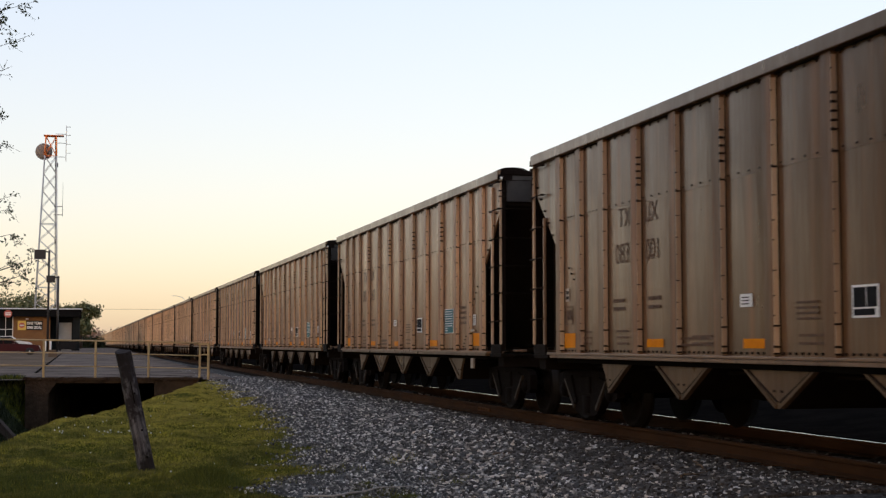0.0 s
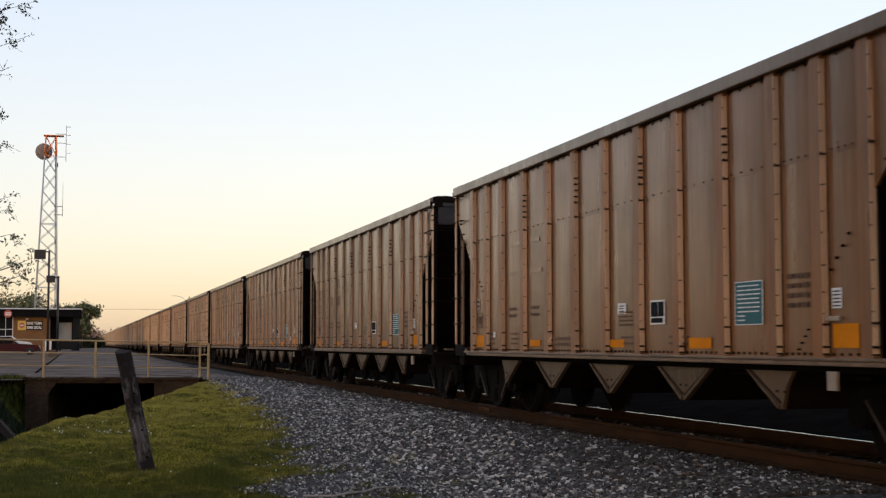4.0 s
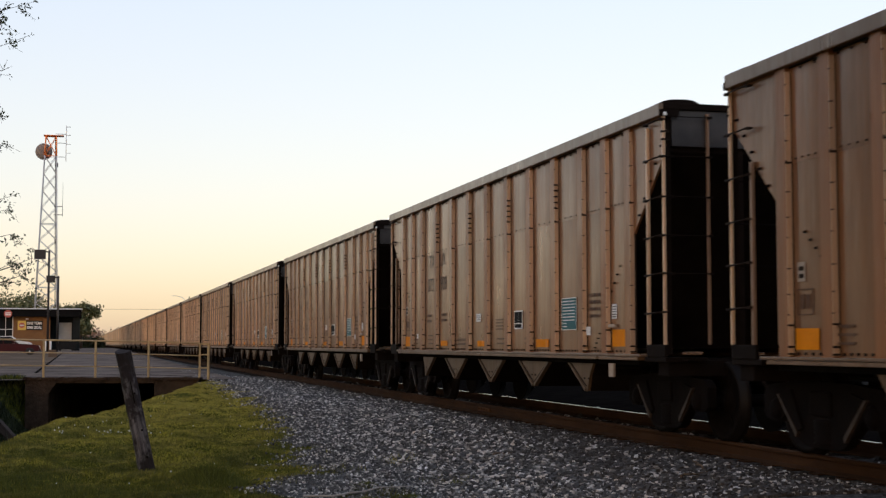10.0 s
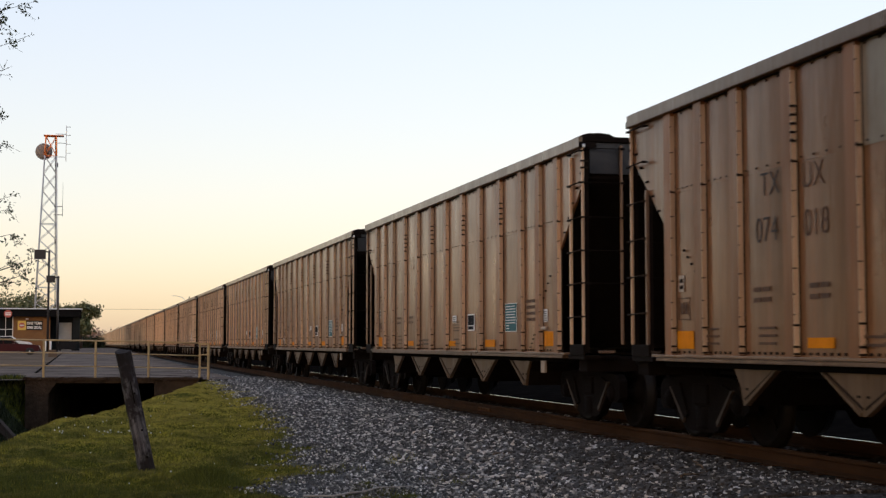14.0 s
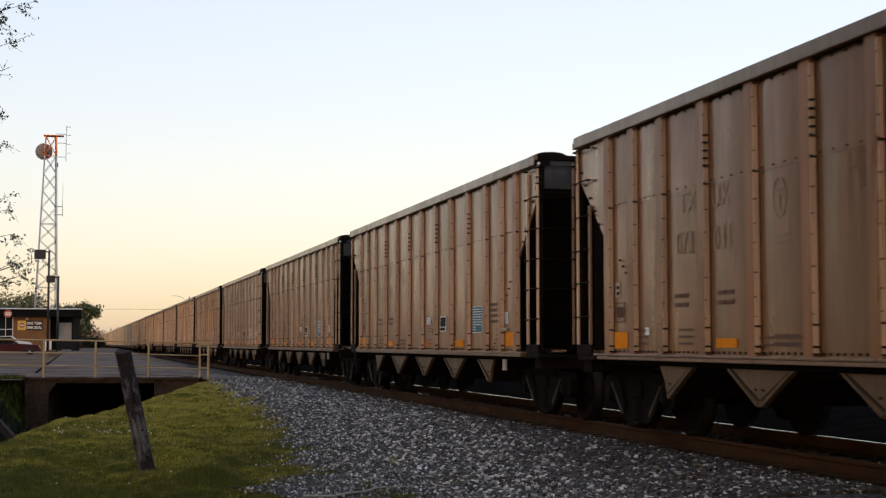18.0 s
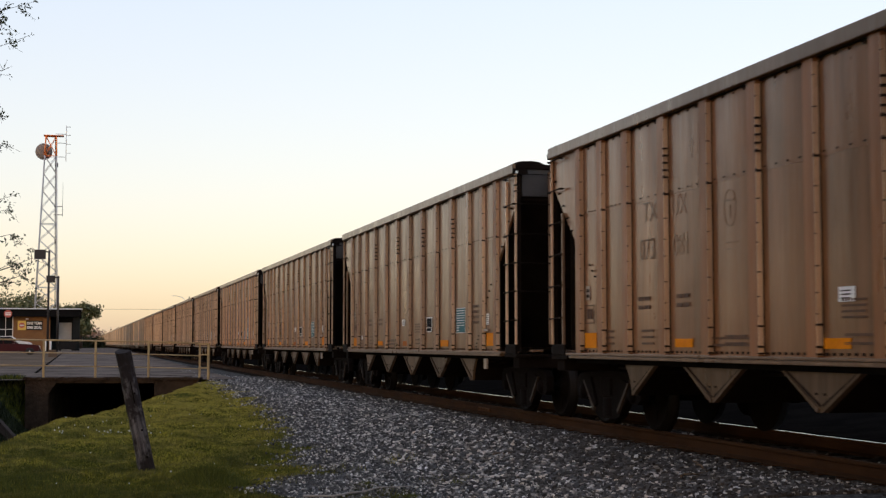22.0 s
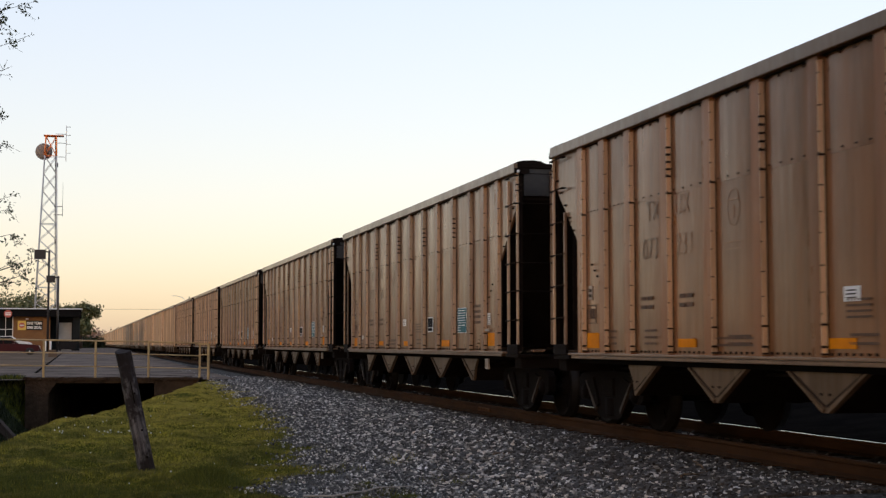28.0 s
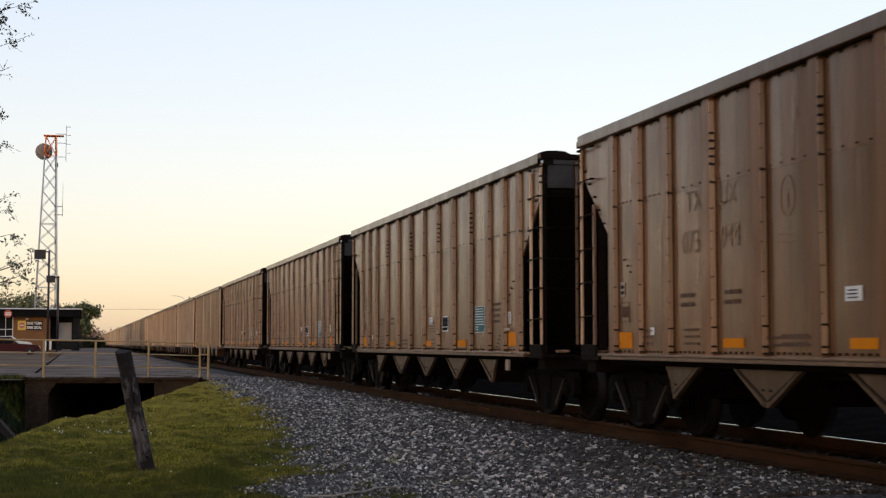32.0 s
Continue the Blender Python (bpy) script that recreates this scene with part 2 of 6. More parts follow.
def turf():
    g = Graph("turf_soil", 0.95, 0.0, 0.0)
    v = g.coords((1, 1, 1), False)
    big = g.noise(v, 0.45, 5)
    mid = g.noise(v, 5.0, 5)
    c = g.ramp(mid, [(0.3, (0.035, 0.04, 0.008)), (0.55, (0.08, 0.08, 0.014)), (0.75, (0.12, 0.11, 0.022))])
    c = g.mix(g.ramp(big, [(0.4, (0, 0, 0)), (0.65, (0.6, 0.6, 0.6))]), c, (0.05, 0.06, 0.012))
    g.bump(g.noise(v, 30.0, 4), 0.7, 0.05)
    return g.color(c)


TURF = turf()


def blades():
    g = Graph("grass_blades", 0.6, 0.0, 0.25)
    geo = g.n("NewGeometry")
    a = g.ramp(geo.outputs["Random Per Island"], [(0.0, (0.13, 0.125, 0.012)), (0.5, (0.37, 0.325, 0.030)), (0.85, (0.52, 0.44, 0.06)), (1.0, (0.68, 0.52, 0.14))])
    big = g.noise(g.coords((1, 0.7, 1), False), 1.1, 6, 0.65)
    a = g.mix(g.ramp(big, [(0.44, (0, 0, 0)), (0.58, (0.8, 0.8, 0.8))]), a, (0.038, 0.048, 0.008))
    dry = g.noise(g.coords((1, 0.8, 1), True), 2.3, 4)
    a = g.mix(g.ramp(dry, [(0.50, (0, 0, 0)), (0.66, (0.65, 0.65, 0.65))]), a, (0.42, 0.34, 0.085))
    # Puts light into the colour: paler towards the crest, darker in the foreground.
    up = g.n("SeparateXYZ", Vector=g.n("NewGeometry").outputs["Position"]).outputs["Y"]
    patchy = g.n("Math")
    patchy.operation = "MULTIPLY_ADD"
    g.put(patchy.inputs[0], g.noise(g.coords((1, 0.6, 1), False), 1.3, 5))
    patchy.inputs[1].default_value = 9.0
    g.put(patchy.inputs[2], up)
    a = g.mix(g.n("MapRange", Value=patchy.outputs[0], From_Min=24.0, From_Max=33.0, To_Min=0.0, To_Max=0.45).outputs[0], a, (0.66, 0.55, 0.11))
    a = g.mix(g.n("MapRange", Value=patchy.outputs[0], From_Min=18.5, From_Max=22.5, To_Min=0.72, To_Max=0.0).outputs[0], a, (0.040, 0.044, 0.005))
    tuft = g.noise(g.coords((1, 1, 1), False), 6.5, 4, 0.6)
    a = g.mix(g.ramp(tuft, [(0.47, (0, 0, 0)), (0.60, (0.62, 0.62, 0.62))]), a, (0.045, 0.055, 0.006))
    return g.color(a)


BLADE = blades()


def weathered_wood():
    g = Graph("weathered_post_wood", 0.85, 0.0, 0.25)
    v = g.coords((14, 14, 1.2), False)
    grain = g.noise(v, 2.0, 6, 0.7)
    blotch = g.noise(g.coords((1, 1, 0.7), False), 4.2, 6, 0.7)
    c = g.ramp(grain, [(0.3, (0.035, 0.030, 0.029)), (0.5, (0.125, 0.108, 0.104)), (0.75, (0.36, 0.32, 0.30))])
    up = g.n("SeparateXYZ", Vector=g.n("TexCoord").outputs["Object"]).outputs["Z"]
    wet = g.n("Math")
    wet.operation = "MULTIPLY_ADD"
    g.put(wet.inputs[0], g.noise(g.coords((1, 1, 1), False), 9.0, 4))
    wet.inputs[1].default_value = 0.35
    g.put(wet.inputs[2], up)
    c = g.mix(g.ramp(g.n("MapRange", Value=wet.outputs[0], From_Min=1.28, From_Max=1.46).outputs[0], [(0, (0, 0, 0)), (1, (0.9, 0.9, 0.9))]), c, (0.016, 0.011, 0.010))
    c = g.mix(g.ramp(blotch, [(0.44, (0, 0, 0)), (0.54, (0.92, 0.92, 0.92))]), c, (0.024, 0.017, 0.015))
    g.bump(grain, 0.8, 0.02)
    return g.color(c)


POSTWOOD = weathered_wood()


# ---- mesh helpers ----
def as_mesh(name, bm, *mats):
    me = bpy.data.meshes.new(name)
    bm.normal_update()
    bm.to_mesh(me)
    bm.free()
    for m in mats:
        me.materials.append(m)
    return me


def part(name, bm, material, parent, label=""):
    """Links a bmesh (or a finished mesh) as one mesh object under a thing or a part."""
    me = bm if isinstance(bm, bpy.types.Mesh) else as_mesh(name, bm, *(material if isinstance(material, tuple) else (material,)))
    ob = new(name, me)
    ob.parent = parent
    if label:
        ob["label"] = label
    return ob


def thing(name, loc, label, category, group="", kind=""):
    ob = new(name)
    ob.location = loc
    ob.empty_display_size = 0.2
    return tagged(ob, label, category, group, kind)


def box(bm, x0, x1, y0, y1, z0, z1, bevel=0.0, m=None, mi=0):
    vs = [bm.verts.new(p) for p in ((x0, y0, z0), (x1, y0, z0), (x1, y1, z0), (x0, y1, z0), (x0, y0, z1), (x1, y0, z1), (x1, y1, z1), (x0, y1, z1))]
    fs = [bm.faces.new([vs[i] for i in f]) for f in ((3, 2, 1, 0), (4, 5, 6, 7), (0, 1, 5, 4), (1, 2, 6, 5), (2, 3, 7, 6), (3, 0, 4, 7))]
    for f in fs:
        f.material_index = mi
    if bevel:
        es = list({e for f in fs for e in f.edges})
        bmesh.ops.bevel(bm, geom=es, offset=bevel, segments=2, affect="EDGES", profile=0.6)
    if m is not None:
        for v in vs:
            if v.is_valid:
                v.co = m @ v.co
    return bm


def boxm(*a, **k):
    return box(bmesh.new(), *a, **k)


def prism(bm, pts, a, b, axis="x", mi=0):
    """A flat outline pulled through from a to b along an axis; pts are the other two coordinates in order."""
    def at(p, q):
        return {"x": (q, p[0], p[1]), "y": (p[0], q, p[1]), "z": (p[0], p[1], q)}[axis]
    lo = [bm.verts.new(at(p, a)) for p in pts]
    hi = [bm.verts.new(at(p, b)) for p in pts]
    n = len(pts)
    fs = [bm.faces.new(lo), bm.faces.new(hi[::-1])]
    for i in range(n):
        fs.append(bm.faces.new((lo[i], hi[i], hi[(i + 1) % n], lo[(i + 1) % n])))
    for f in fs:
        f.material_index = mi
    bmesh.ops.recalc_face_normals(bm, faces=fs)
    return bm


def tube(bm, p, q, r0, r1=None, seg=8, mi=0):
    """A tapered rod from p to q."""
    r1 = r0 if r1 is None else r1
    p, q = Vector(p), Vector(q)
    d = (q - p).normalized()
    u = d.orthogonal().normalized()
    w = d.cross(u)
    ring = []
    for c, r in ((p, r0), (q, r1)):
        ring.append([bm.verts.new(c + (u * math.cos(2 * math.pi * i / seg) + w * math.sin(2 * math.pi * i / seg)) * r) for i in range(seg)])
    for i in range(seg):
        f = bm.faces.new((ring[0][i], ring[0][(i + 1) % seg], ring[1][(i + 1) % seg], ring[1][i]))
        f.smooth, f.material_index = seg > 4, mi
    bm.faces.new(ring[0][::-1]).material_index = mi
    bm.faces.new(ring[1]).material_index = mi
    return bm


def lathe(bm, prof, seg=24, axis="x", mi=0):
    """Profile of (along, radius) turned about an axis."""
    rings = []
    for a, r in prof:
        ring = []
        for i in range(seg):
            c, s = math.cos(2 * math.pi * i / seg) * r, math.sin(2 * math.pi * i / seg) * r
            ring.append(bm.verts.new({"x": (a, c, s), "z": (c, s, a), "y": (c, a, s)}[axis]))
        rings.append(ring)
    fs = []
    for k in range(len(rings) - 1):
        for i in range(seg):
            f = bm.faces.new((rings[k][i], rings[k][(i + 1) % seg], rings[k + 1][(i + 1) % seg], rings[k + 1][i]))
            f.smooth, f.material_index = True, mi
            fs.append(f)
    fs.append(bm.faces.new(rings[0]))
    fs.append(bm.faces.new(rings[-1]))
    bmesh.ops.recalc_face_normals(bm, faces=fs)
    return bm


def lettering(name, text, size, material, parent, m, spread=1.0, weight=-0.004):
    """Letters in the built-in font as a thin mesh, placed by m in the parent's space."""
    cu = bpy.data.curves.new(name, "FONT")
    cu.body, cu.size, cu.extrude, cu.align_x, cu.align_y, cu.space_character = text, size, 0.0006, "CENTER", "CENTER", spread
    cu.offset = weight * size / 0.34
    tmp = bpy.data.objects.new(name, cu)
    me = bpy.data.meshes.new_from_object(tmp)
    bpy.data.objects.remove(tmp)
    me.materials.append(material)
    ob = new(name, me)
    ob.parent = parent
    ob.matrix_basis = m
    return ob


def cloud(name, verts, faces, mat, kind="stuff"):
    me = bpy.data.meshes.new(name)
    me.from_pydata(verts, [], faces)
    me.materials.append(mat)
    return me


# ---- ground ----
XC = 7.934  # middle of the track
CREST = [(-2.2, 15.0), (-1.08, 20.84), (-0.77, 22.81), (-0.39, 25.33), (0.09, 26.6), (0.63, 28.45), (1.25, 30.44), (1.99, 32.99), (2.77, 36.56), (3.3, 39.3)]
BANK = [(-4.6, 14.0), (-3.4, 24.0), (-2.6, 31.0), (-1.75, 38.0), (-1.55, 41.4)]


def smooth(a, b, v):
    v = np.clip((v - a) / (b - a), 0, 1)
    return v * v * (3 - 2 * v)


def beyond(line, x, y):
    """Signed distance to the left of a line of points that runs away from the camera."""
    best, sign = np.full(np.shape(x), 1e9), np.zeros(np.shape(x))
    for (ax, ay), (bx, by) in zip(line, line[1:]):
        dx, dy = bx - ax, by - ay
        t = np.clip(((x - ax) * dx + (y - ay) * dy) / (dx * dx + dy * dy), 0, 1)
        d = np.hypot(x - ax - t * dx, y - ay - t * dy)
        s = np.sign(dx * (y - ay) - dy * (x - ax))
        closer = d < best
        best, sign = np.where(closer, d, best), np.where(closer, s, sign)
    return best * sign


def wall_y(x):
    """The line of the culvert's face."""
    return 41.05 - 0.257 * (x + 1.0)


def lumps(x, y):
    return 0.03 * np.sin(5.3 * x + 2.0 * np.sin(0.9 * y)) * np.sin(2.4 * y + 1.0) + 0.04 * np.sin(1.9 * x + 0.7 * y) * np.sin(0.9 * y - 1.1 * x) + 0.02 * np.sin(4.1 * x + 1.3) * np.sin(3.3 * y + 0.6 * x)


def height(x, y):
    x, y = np.asarray(x, float), np.asarray(y, float)
    base = -0.42 + 0.48 * smooth(14.0, 40.0, y) * 0.5 + 0.24 * np.clip((y - 17) / 20, 0, 1)
    base = base + (lumps(x, y) - 0.05) * smooth(44, 36, y) * smooth(4.5, 2.5, x)
    # ditch between the mound and the left bank, up to the culvert
    d = beyond(CREST, x, y)
    left = beyond(BANK, x, y)
    cut = smooth(0.0, 1.9, d) * smooth(1.6, -0.9, left) * smooth(4, 14, y) * (y < 42.3)
    z = base * (1 - cut) + cut * -1.75
    bank = smooth(0.3, 1.6, left) * (y < 42.3)
    z = z * (1 - bank) + bank * (0.02 + lumps(x, y))
    # the yard beyond the culvert, rising a little
    yard = 0.05 + 0.0032 * np.clip(y - 40, 0, 130)
    k = smooth(41.0, 42.6, y + 0.257 * (x + 1.0)) * smooth(6.0, 4.0, x) + smooth(40.0, 44.0, y) * (x >= 4.0) * smooth(6.4, 4.0, x)
    k = np.clip(k, 0, 1)
    z = z * (1 - k) + yard * k
    # the floor of the culvert under the road
    u = 0.9685 * (x + 1.5) - 0.249 * (y - 41.18)
    v = 0.249 * (x + 1.5) + 0.9685 * (y - 41.18)
    z = np.where((u > 0.5) & (u < 3.75) & (v > -0.5) & (v < 8.8), -1.75, z)
    # the track bed
    t = smooth(3.6, 6.1, x) * smooth(16.0, 12.5, x)
    z = z * (1 - t) + t * -0.2
    far = smooth(10.0, 14.0, x)
    z = z * (1 - far) + far * 0.2
    return z


def sheet(name, xs, ys, mat, lift=0.0, keep=None, fn=height):
    X, Y = np.meshgrid(xs, ys)
    Z = fn(X, Y) + lift
    nx, ny = len(xs), len(ys)
    verts = np.stack([X.ravel(), Y.ravel(), Z.ravel()], 1)
    faces = []
    for j in range(ny - 1):
        for i in range(nx - 1):
            a = j * nx + i
            if keep is None or keep(0.5 * (xs[i] + xs[i + 1]), 0.5 * (ys[j] + ys[j + 1])):
                faces.append((a, a + 1, a + nx + 1, a + nx))
    me = bpy.data.meshes.new(name)
    me.from_pydata(verts.tolist(), [], faces)
    me.materials.append(mat)
    for p in me.polygons:
        p.use_smooth = True
    return new(name, me)


def steps(*runs):
    out = []
    for a, b, s in runs:
        out += list(np.arange(a, b, s))
    return np.array(out + [runs[-1][1]])


GX = steps((-1800, -200, 200), (-200, -20, 20), (-20, -6, 1.0), (-6, 6.4, 0.2), (6.4, 10.0, 0.3), (10.0, 17.2, 0.6), (17.2, 46.0, 3.2), (46.0, 200, 17), (200, 1800, 200))
GY = steps((-300, -20, 40), (-20, 10, 3), (10, 44, 0.2), (44, 52, 0.5), (52, 200, 5), (200, 1000, 80), (1000, 3400, 240))
tagged(sheet("ground", GX, GY, TURF), "grassy ground with a ditch beside the railway", "ground", kind="structure")


def gravel_edge(y):
    """Where the gravel begins, from the grass."""
    e = np.interp(y, [11, 14.6, 15.6, 16.4, 18, 20, 23, 26.5, 29, 33, 37, 40, 44], [2.9, 2.4, 1.9, 2.7, 2.85, 2.98, 3.28, 3.6, 3.65, 3.55, 3.55, 3.7, 3.9])
    return e + 0.16 * np.sin(2.3 * y) + 0.12 * np.sin(5.7 * y + 1) + 0.08 * np.sin(11.3 * y + 2)


BX = steps((1.2, 6.4, 0.2), (6.4, 10.0, 0.3))
BY = steps((-40, 8, 4), (8, 44, 0.2), (44, 120, 4), (120, 1300, 40))
tagged(sheet("ballast", BX, BY, BED, 0.015, lambda x, y: x > (gravel_edge(y) if y < 44 else 4.1)), "grey crushed stone ballast along the track", "gravel", kind="structure")


# Dark sheet laid where the ground only lies in the train's shade.
tagged(sheet("cinder_bank", steps((10.0, 17.2, 0.6), (17.2, 46.0, 3.2)), steps((-40, 120, 8), (120, 1300, 60)), SHADEBLACK, 0.03), "near-black ground strip painted as the shade beyond the train", "ground", kind="structure")


def stones(name, n, x0, x1, y0, y1, s0, s1, keep, seed, zf):
    """Loose crushed stones, each a small uneven block."""
    rng = np.random.default_rng(seed)
    u = rng.random(n)
    y = y0 + (y1 - y0) * u ** 1.5
    x = x0 + (x1 - x0) * rng.random(n)
    ok = keep(x, y)
    x, y = x[ok], y[ok]
    n = len(x)
    size = s0 + (s1 - s0) * rng.random(n) ** 2
    size *= (1 + 0.25 * smooth(20, 36, y) * smooth(3.9, 5.0, x)) * (0.6 + 0.45 * smooth(2.6, 5.0, x))
    z = zf(x, y) + 0.015 + size * 0.2
    cube = np.array([(-1, -1, -1), (1, -1, -1), (1, 1, -1), (-1, 1, -1), (-1, -1, 1), (1, -1, 1), (1, 1, 1), (-1, 1, 1)], float) * 0.5
    v = cube[None] * (0.55 + 0.75 * rng.random((n, 8, 3)))
    v *= (0.7 + 0.6 * rng.random((n, 1, 3))) * size[:, None, None]
    a = rng.random(n) * 6.283
    b = (rng.random(n) - 0.5) * 1.2
    ca, sa, cb, sb = np.cos(a), np.sin(a), np.cos(b), np.sin(b)
    vx, vy, vz = v[..., 0], v[..., 1], v[..., 2]
    vx, vz = vx * cb[:, None] + vz * sb[:, None], vz * cb[:, None] - vx * sb[:, None]
    vx, vy = vx * ca[:, None] - vy * sa[:, None], vx * sa[:, None] + vy * ca[:, None]
    V = np.stack([vx + x[:, None], vy + y[:, None], vz + z[:, None]], 2).reshape(-1, 3)
    F = np.array([(3, 2, 1, 0), (4, 5, 6, 7), (0, 1, 5, 4), (1, 2, 6, 5), (2, 3, 7, 6), (3, 0, 4, 7)])
    F = (F[None] + (np.arange(n) * 8)[:, None, None]).reshape(-1, 4)
    me = bpy.data.meshes.new(name)
    me.from_pydata(V.tolist(), [], F.tolist())
    me.materials.append(STONE)
    return new(name, me)


tagged(stones("ballast_stones", 140000, 1.3, 6.9, 11.0, 54.0, 0.018, 0.046, lambda x, y: x > gravel_edge(y) + 0.25 * np.random.default_rng(5).normal(size=len(x)), 3, height),
       "loose grey and pale crushed stones beside the rails", "gravel", kind="stuff")
tagged(stones("track_stones", 10000, 7.25, 9.9, 9.0, 60.0, 0.035, 0.09, lambda x, y: np.abs(x - XC - 0.755) > 0.12, 4, lambda x, y: np.full(np.shape(x), -0.235)),
       "loose crushed stones between and beyond the rails", "gravel", kind="stuff")


def grass(name, n, x0, x1, y0, y1, h0, h1, keep, seed, mat=None, wide=1.0):
    rng = np.random.default_rng(seed)
    y = y0 + (y1 - y0) * rng.random(n) ** 1.35
    x = x0 + (x1 - x0) * rng.random(n)
    ok = keep(x, y, rng)
    x, y = x[ok], y[ok]
    n = len(x)
    tuft = 0.55 + 0.45 * np.sin(2.3 * x + 1.7 * np.sin(1.1 * y)) * np.sin(1.9 * y + 0.8 * np.sin(2.0 * x))
    h = (h0 + (h1 - h0) * rng.random(n) ** 1.6) * (0.65 + 0.7 * tuft)
    z = height(x, y)
    a = rng.random(n) * 6.283
    w = 0.004 + 0.005 * rng.random(n) + np.clip(y - 20, 0, 20) * 0.0003
    w = w * wide
    lean = (rng.random((n, 2)) - 0.5) * 1.3 * h[:, None]
    p0 = np.stack([x - np.cos(a) * w, y - np.sin(a) * w, z - 0.01], 1)
    p1 = np.stack([x + np.cos(a) * w, y + np.sin(a) * w, z - 0.01], 1)
    p2 = np.stack([x + lean[:, 0], y + lean[:, 1], z + h], 1)
    V = np.stack([p0, p1, p2], 1).reshape(-1, 3)
    F = np.arange(3 * n).reshape(-1, 3)
    me = bpy.data.meshes.new(name)
    me.from_pydata(V.tolist(), [], F.tolist())
    me.materials.append(mat or BLADE)
    return new(name, me)


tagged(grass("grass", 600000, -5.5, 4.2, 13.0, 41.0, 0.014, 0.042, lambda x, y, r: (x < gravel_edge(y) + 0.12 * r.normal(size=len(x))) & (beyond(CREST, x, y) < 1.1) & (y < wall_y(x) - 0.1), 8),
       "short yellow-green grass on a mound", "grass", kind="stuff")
tagged(grass("ditch_weeds", 90000, -6.5, 0.5, 17.0, 42.3, 0.05, 0.20, lambda x, y, r: (beyond(CREST, x, y) > 0.75 + 0.15 * r.normal(size=len(x))) & ((y < wall_y(x) - 0.1) | (x < -1.6)), 9, WEED, 1.8),
       "dark rank weeds on the ditch banks", "weeds", kind="stuff")
tagged(grass("bank_weeds", 70000, -4.6, -0.9, 30.0, 43.4, 0.03, 0.16, lambda x, y, r: (beyond(CREST, x, y) > 1.0) & ((y < wall_y(x) - 0.05) | (x < -1.62)), 19, WEED, 2.2),
       "dark weeds crowding the culvert bank", "weeds", kind="stuff")
tagged(grass("grass_tufts", 9000, 0.8, 4.4, 13.4, 19.0, 0.03, 0.10, lambda x, y, r: (np.sin(3.3 * x + 1.0) * np.sin(2.6 * y + 2.0 + x) > 0.55) & (x > gravel_edge(y)), 10),
       "thin grass tufts growing through gravel", "grass", kind="stuff")

# ---- the yard ----
def yard_z(x, y):
    return np.maximum(0.05 + 0.0032 * np.clip(y - 40, 0, 130), height(x, y))


tagged(sheet("road", steps((-60, -4, 4), (-4, 5.2, 0.4), (5.2, 6.0, 0.4)), steps((41.2, 46, 0.4), (46, 210, 4)), ASPHALT, 0.03,
             lambda x, y: y > wall_y(x) + 0.3 and x < 4.4, yard_z), "worn grey asphalt yard beside the tracks", "road", kind="structure")
slab = boxm(-18, -1.53, 61, 122, -0.05, 0.012)
ob = tagged(new("pavement", as_mesh("pavement", slab, PALECON)), "pale concrete slab set in the asphalt yard", "pavement", kind="structure")
ob.matrix_world = pose(0, 0, -0.048, 0.1834, 0, 0)
ob = part("joint", boxm(-1.528, -1.43, 50, 126, -0.05, 0.014), TAR, ob)

for k_, (xa, ya, xb, yb) in enumerate(((0.6, 48, 2.4, 46.2), (2.4, 46.2, 3.3, 44.0), (-0.9, 60, 4.8, 62), (-0.9, 88, 5.0, 90))):
    p_, q_ = Vector((xa, ya, 0)), Vector((xb, yb, 0))
    bm_ = boxm(0, (q_ - p_).length, -0.04, 0.04, -0.02, 0.006)
    c_ = part("crack_seal", bm_, TAR, bpy.data.objects["road"])
    c_.matrix_basis = Matrix.Translation((xa, ya, float(yard_z(xa, ya)) + 0.03)) @ Matrix.Rotation(math.atan2(yb - ya, xb - xa), 4, "Z")

# ---- the track ----
def rail_profile(cx):
    return [(cx - 0.07, -0.172), (cx + 0.07, -0.172), (cx + 0.07, -0.16), (cx + 0.012, -0.135), (cx + 0.012, -0.045), (cx + 0.036, -0.035),
            (cx + 0.036, -0.006), (cx + 0.028, 0.0), (cx - 0.028, 0.0), (cx - 0.036, -0.006), (cx - 0.036, -0.035), (cx - 0.012, -0.045), (cx - 0.012, -0.135), (cx - 0.07, -0.16)]


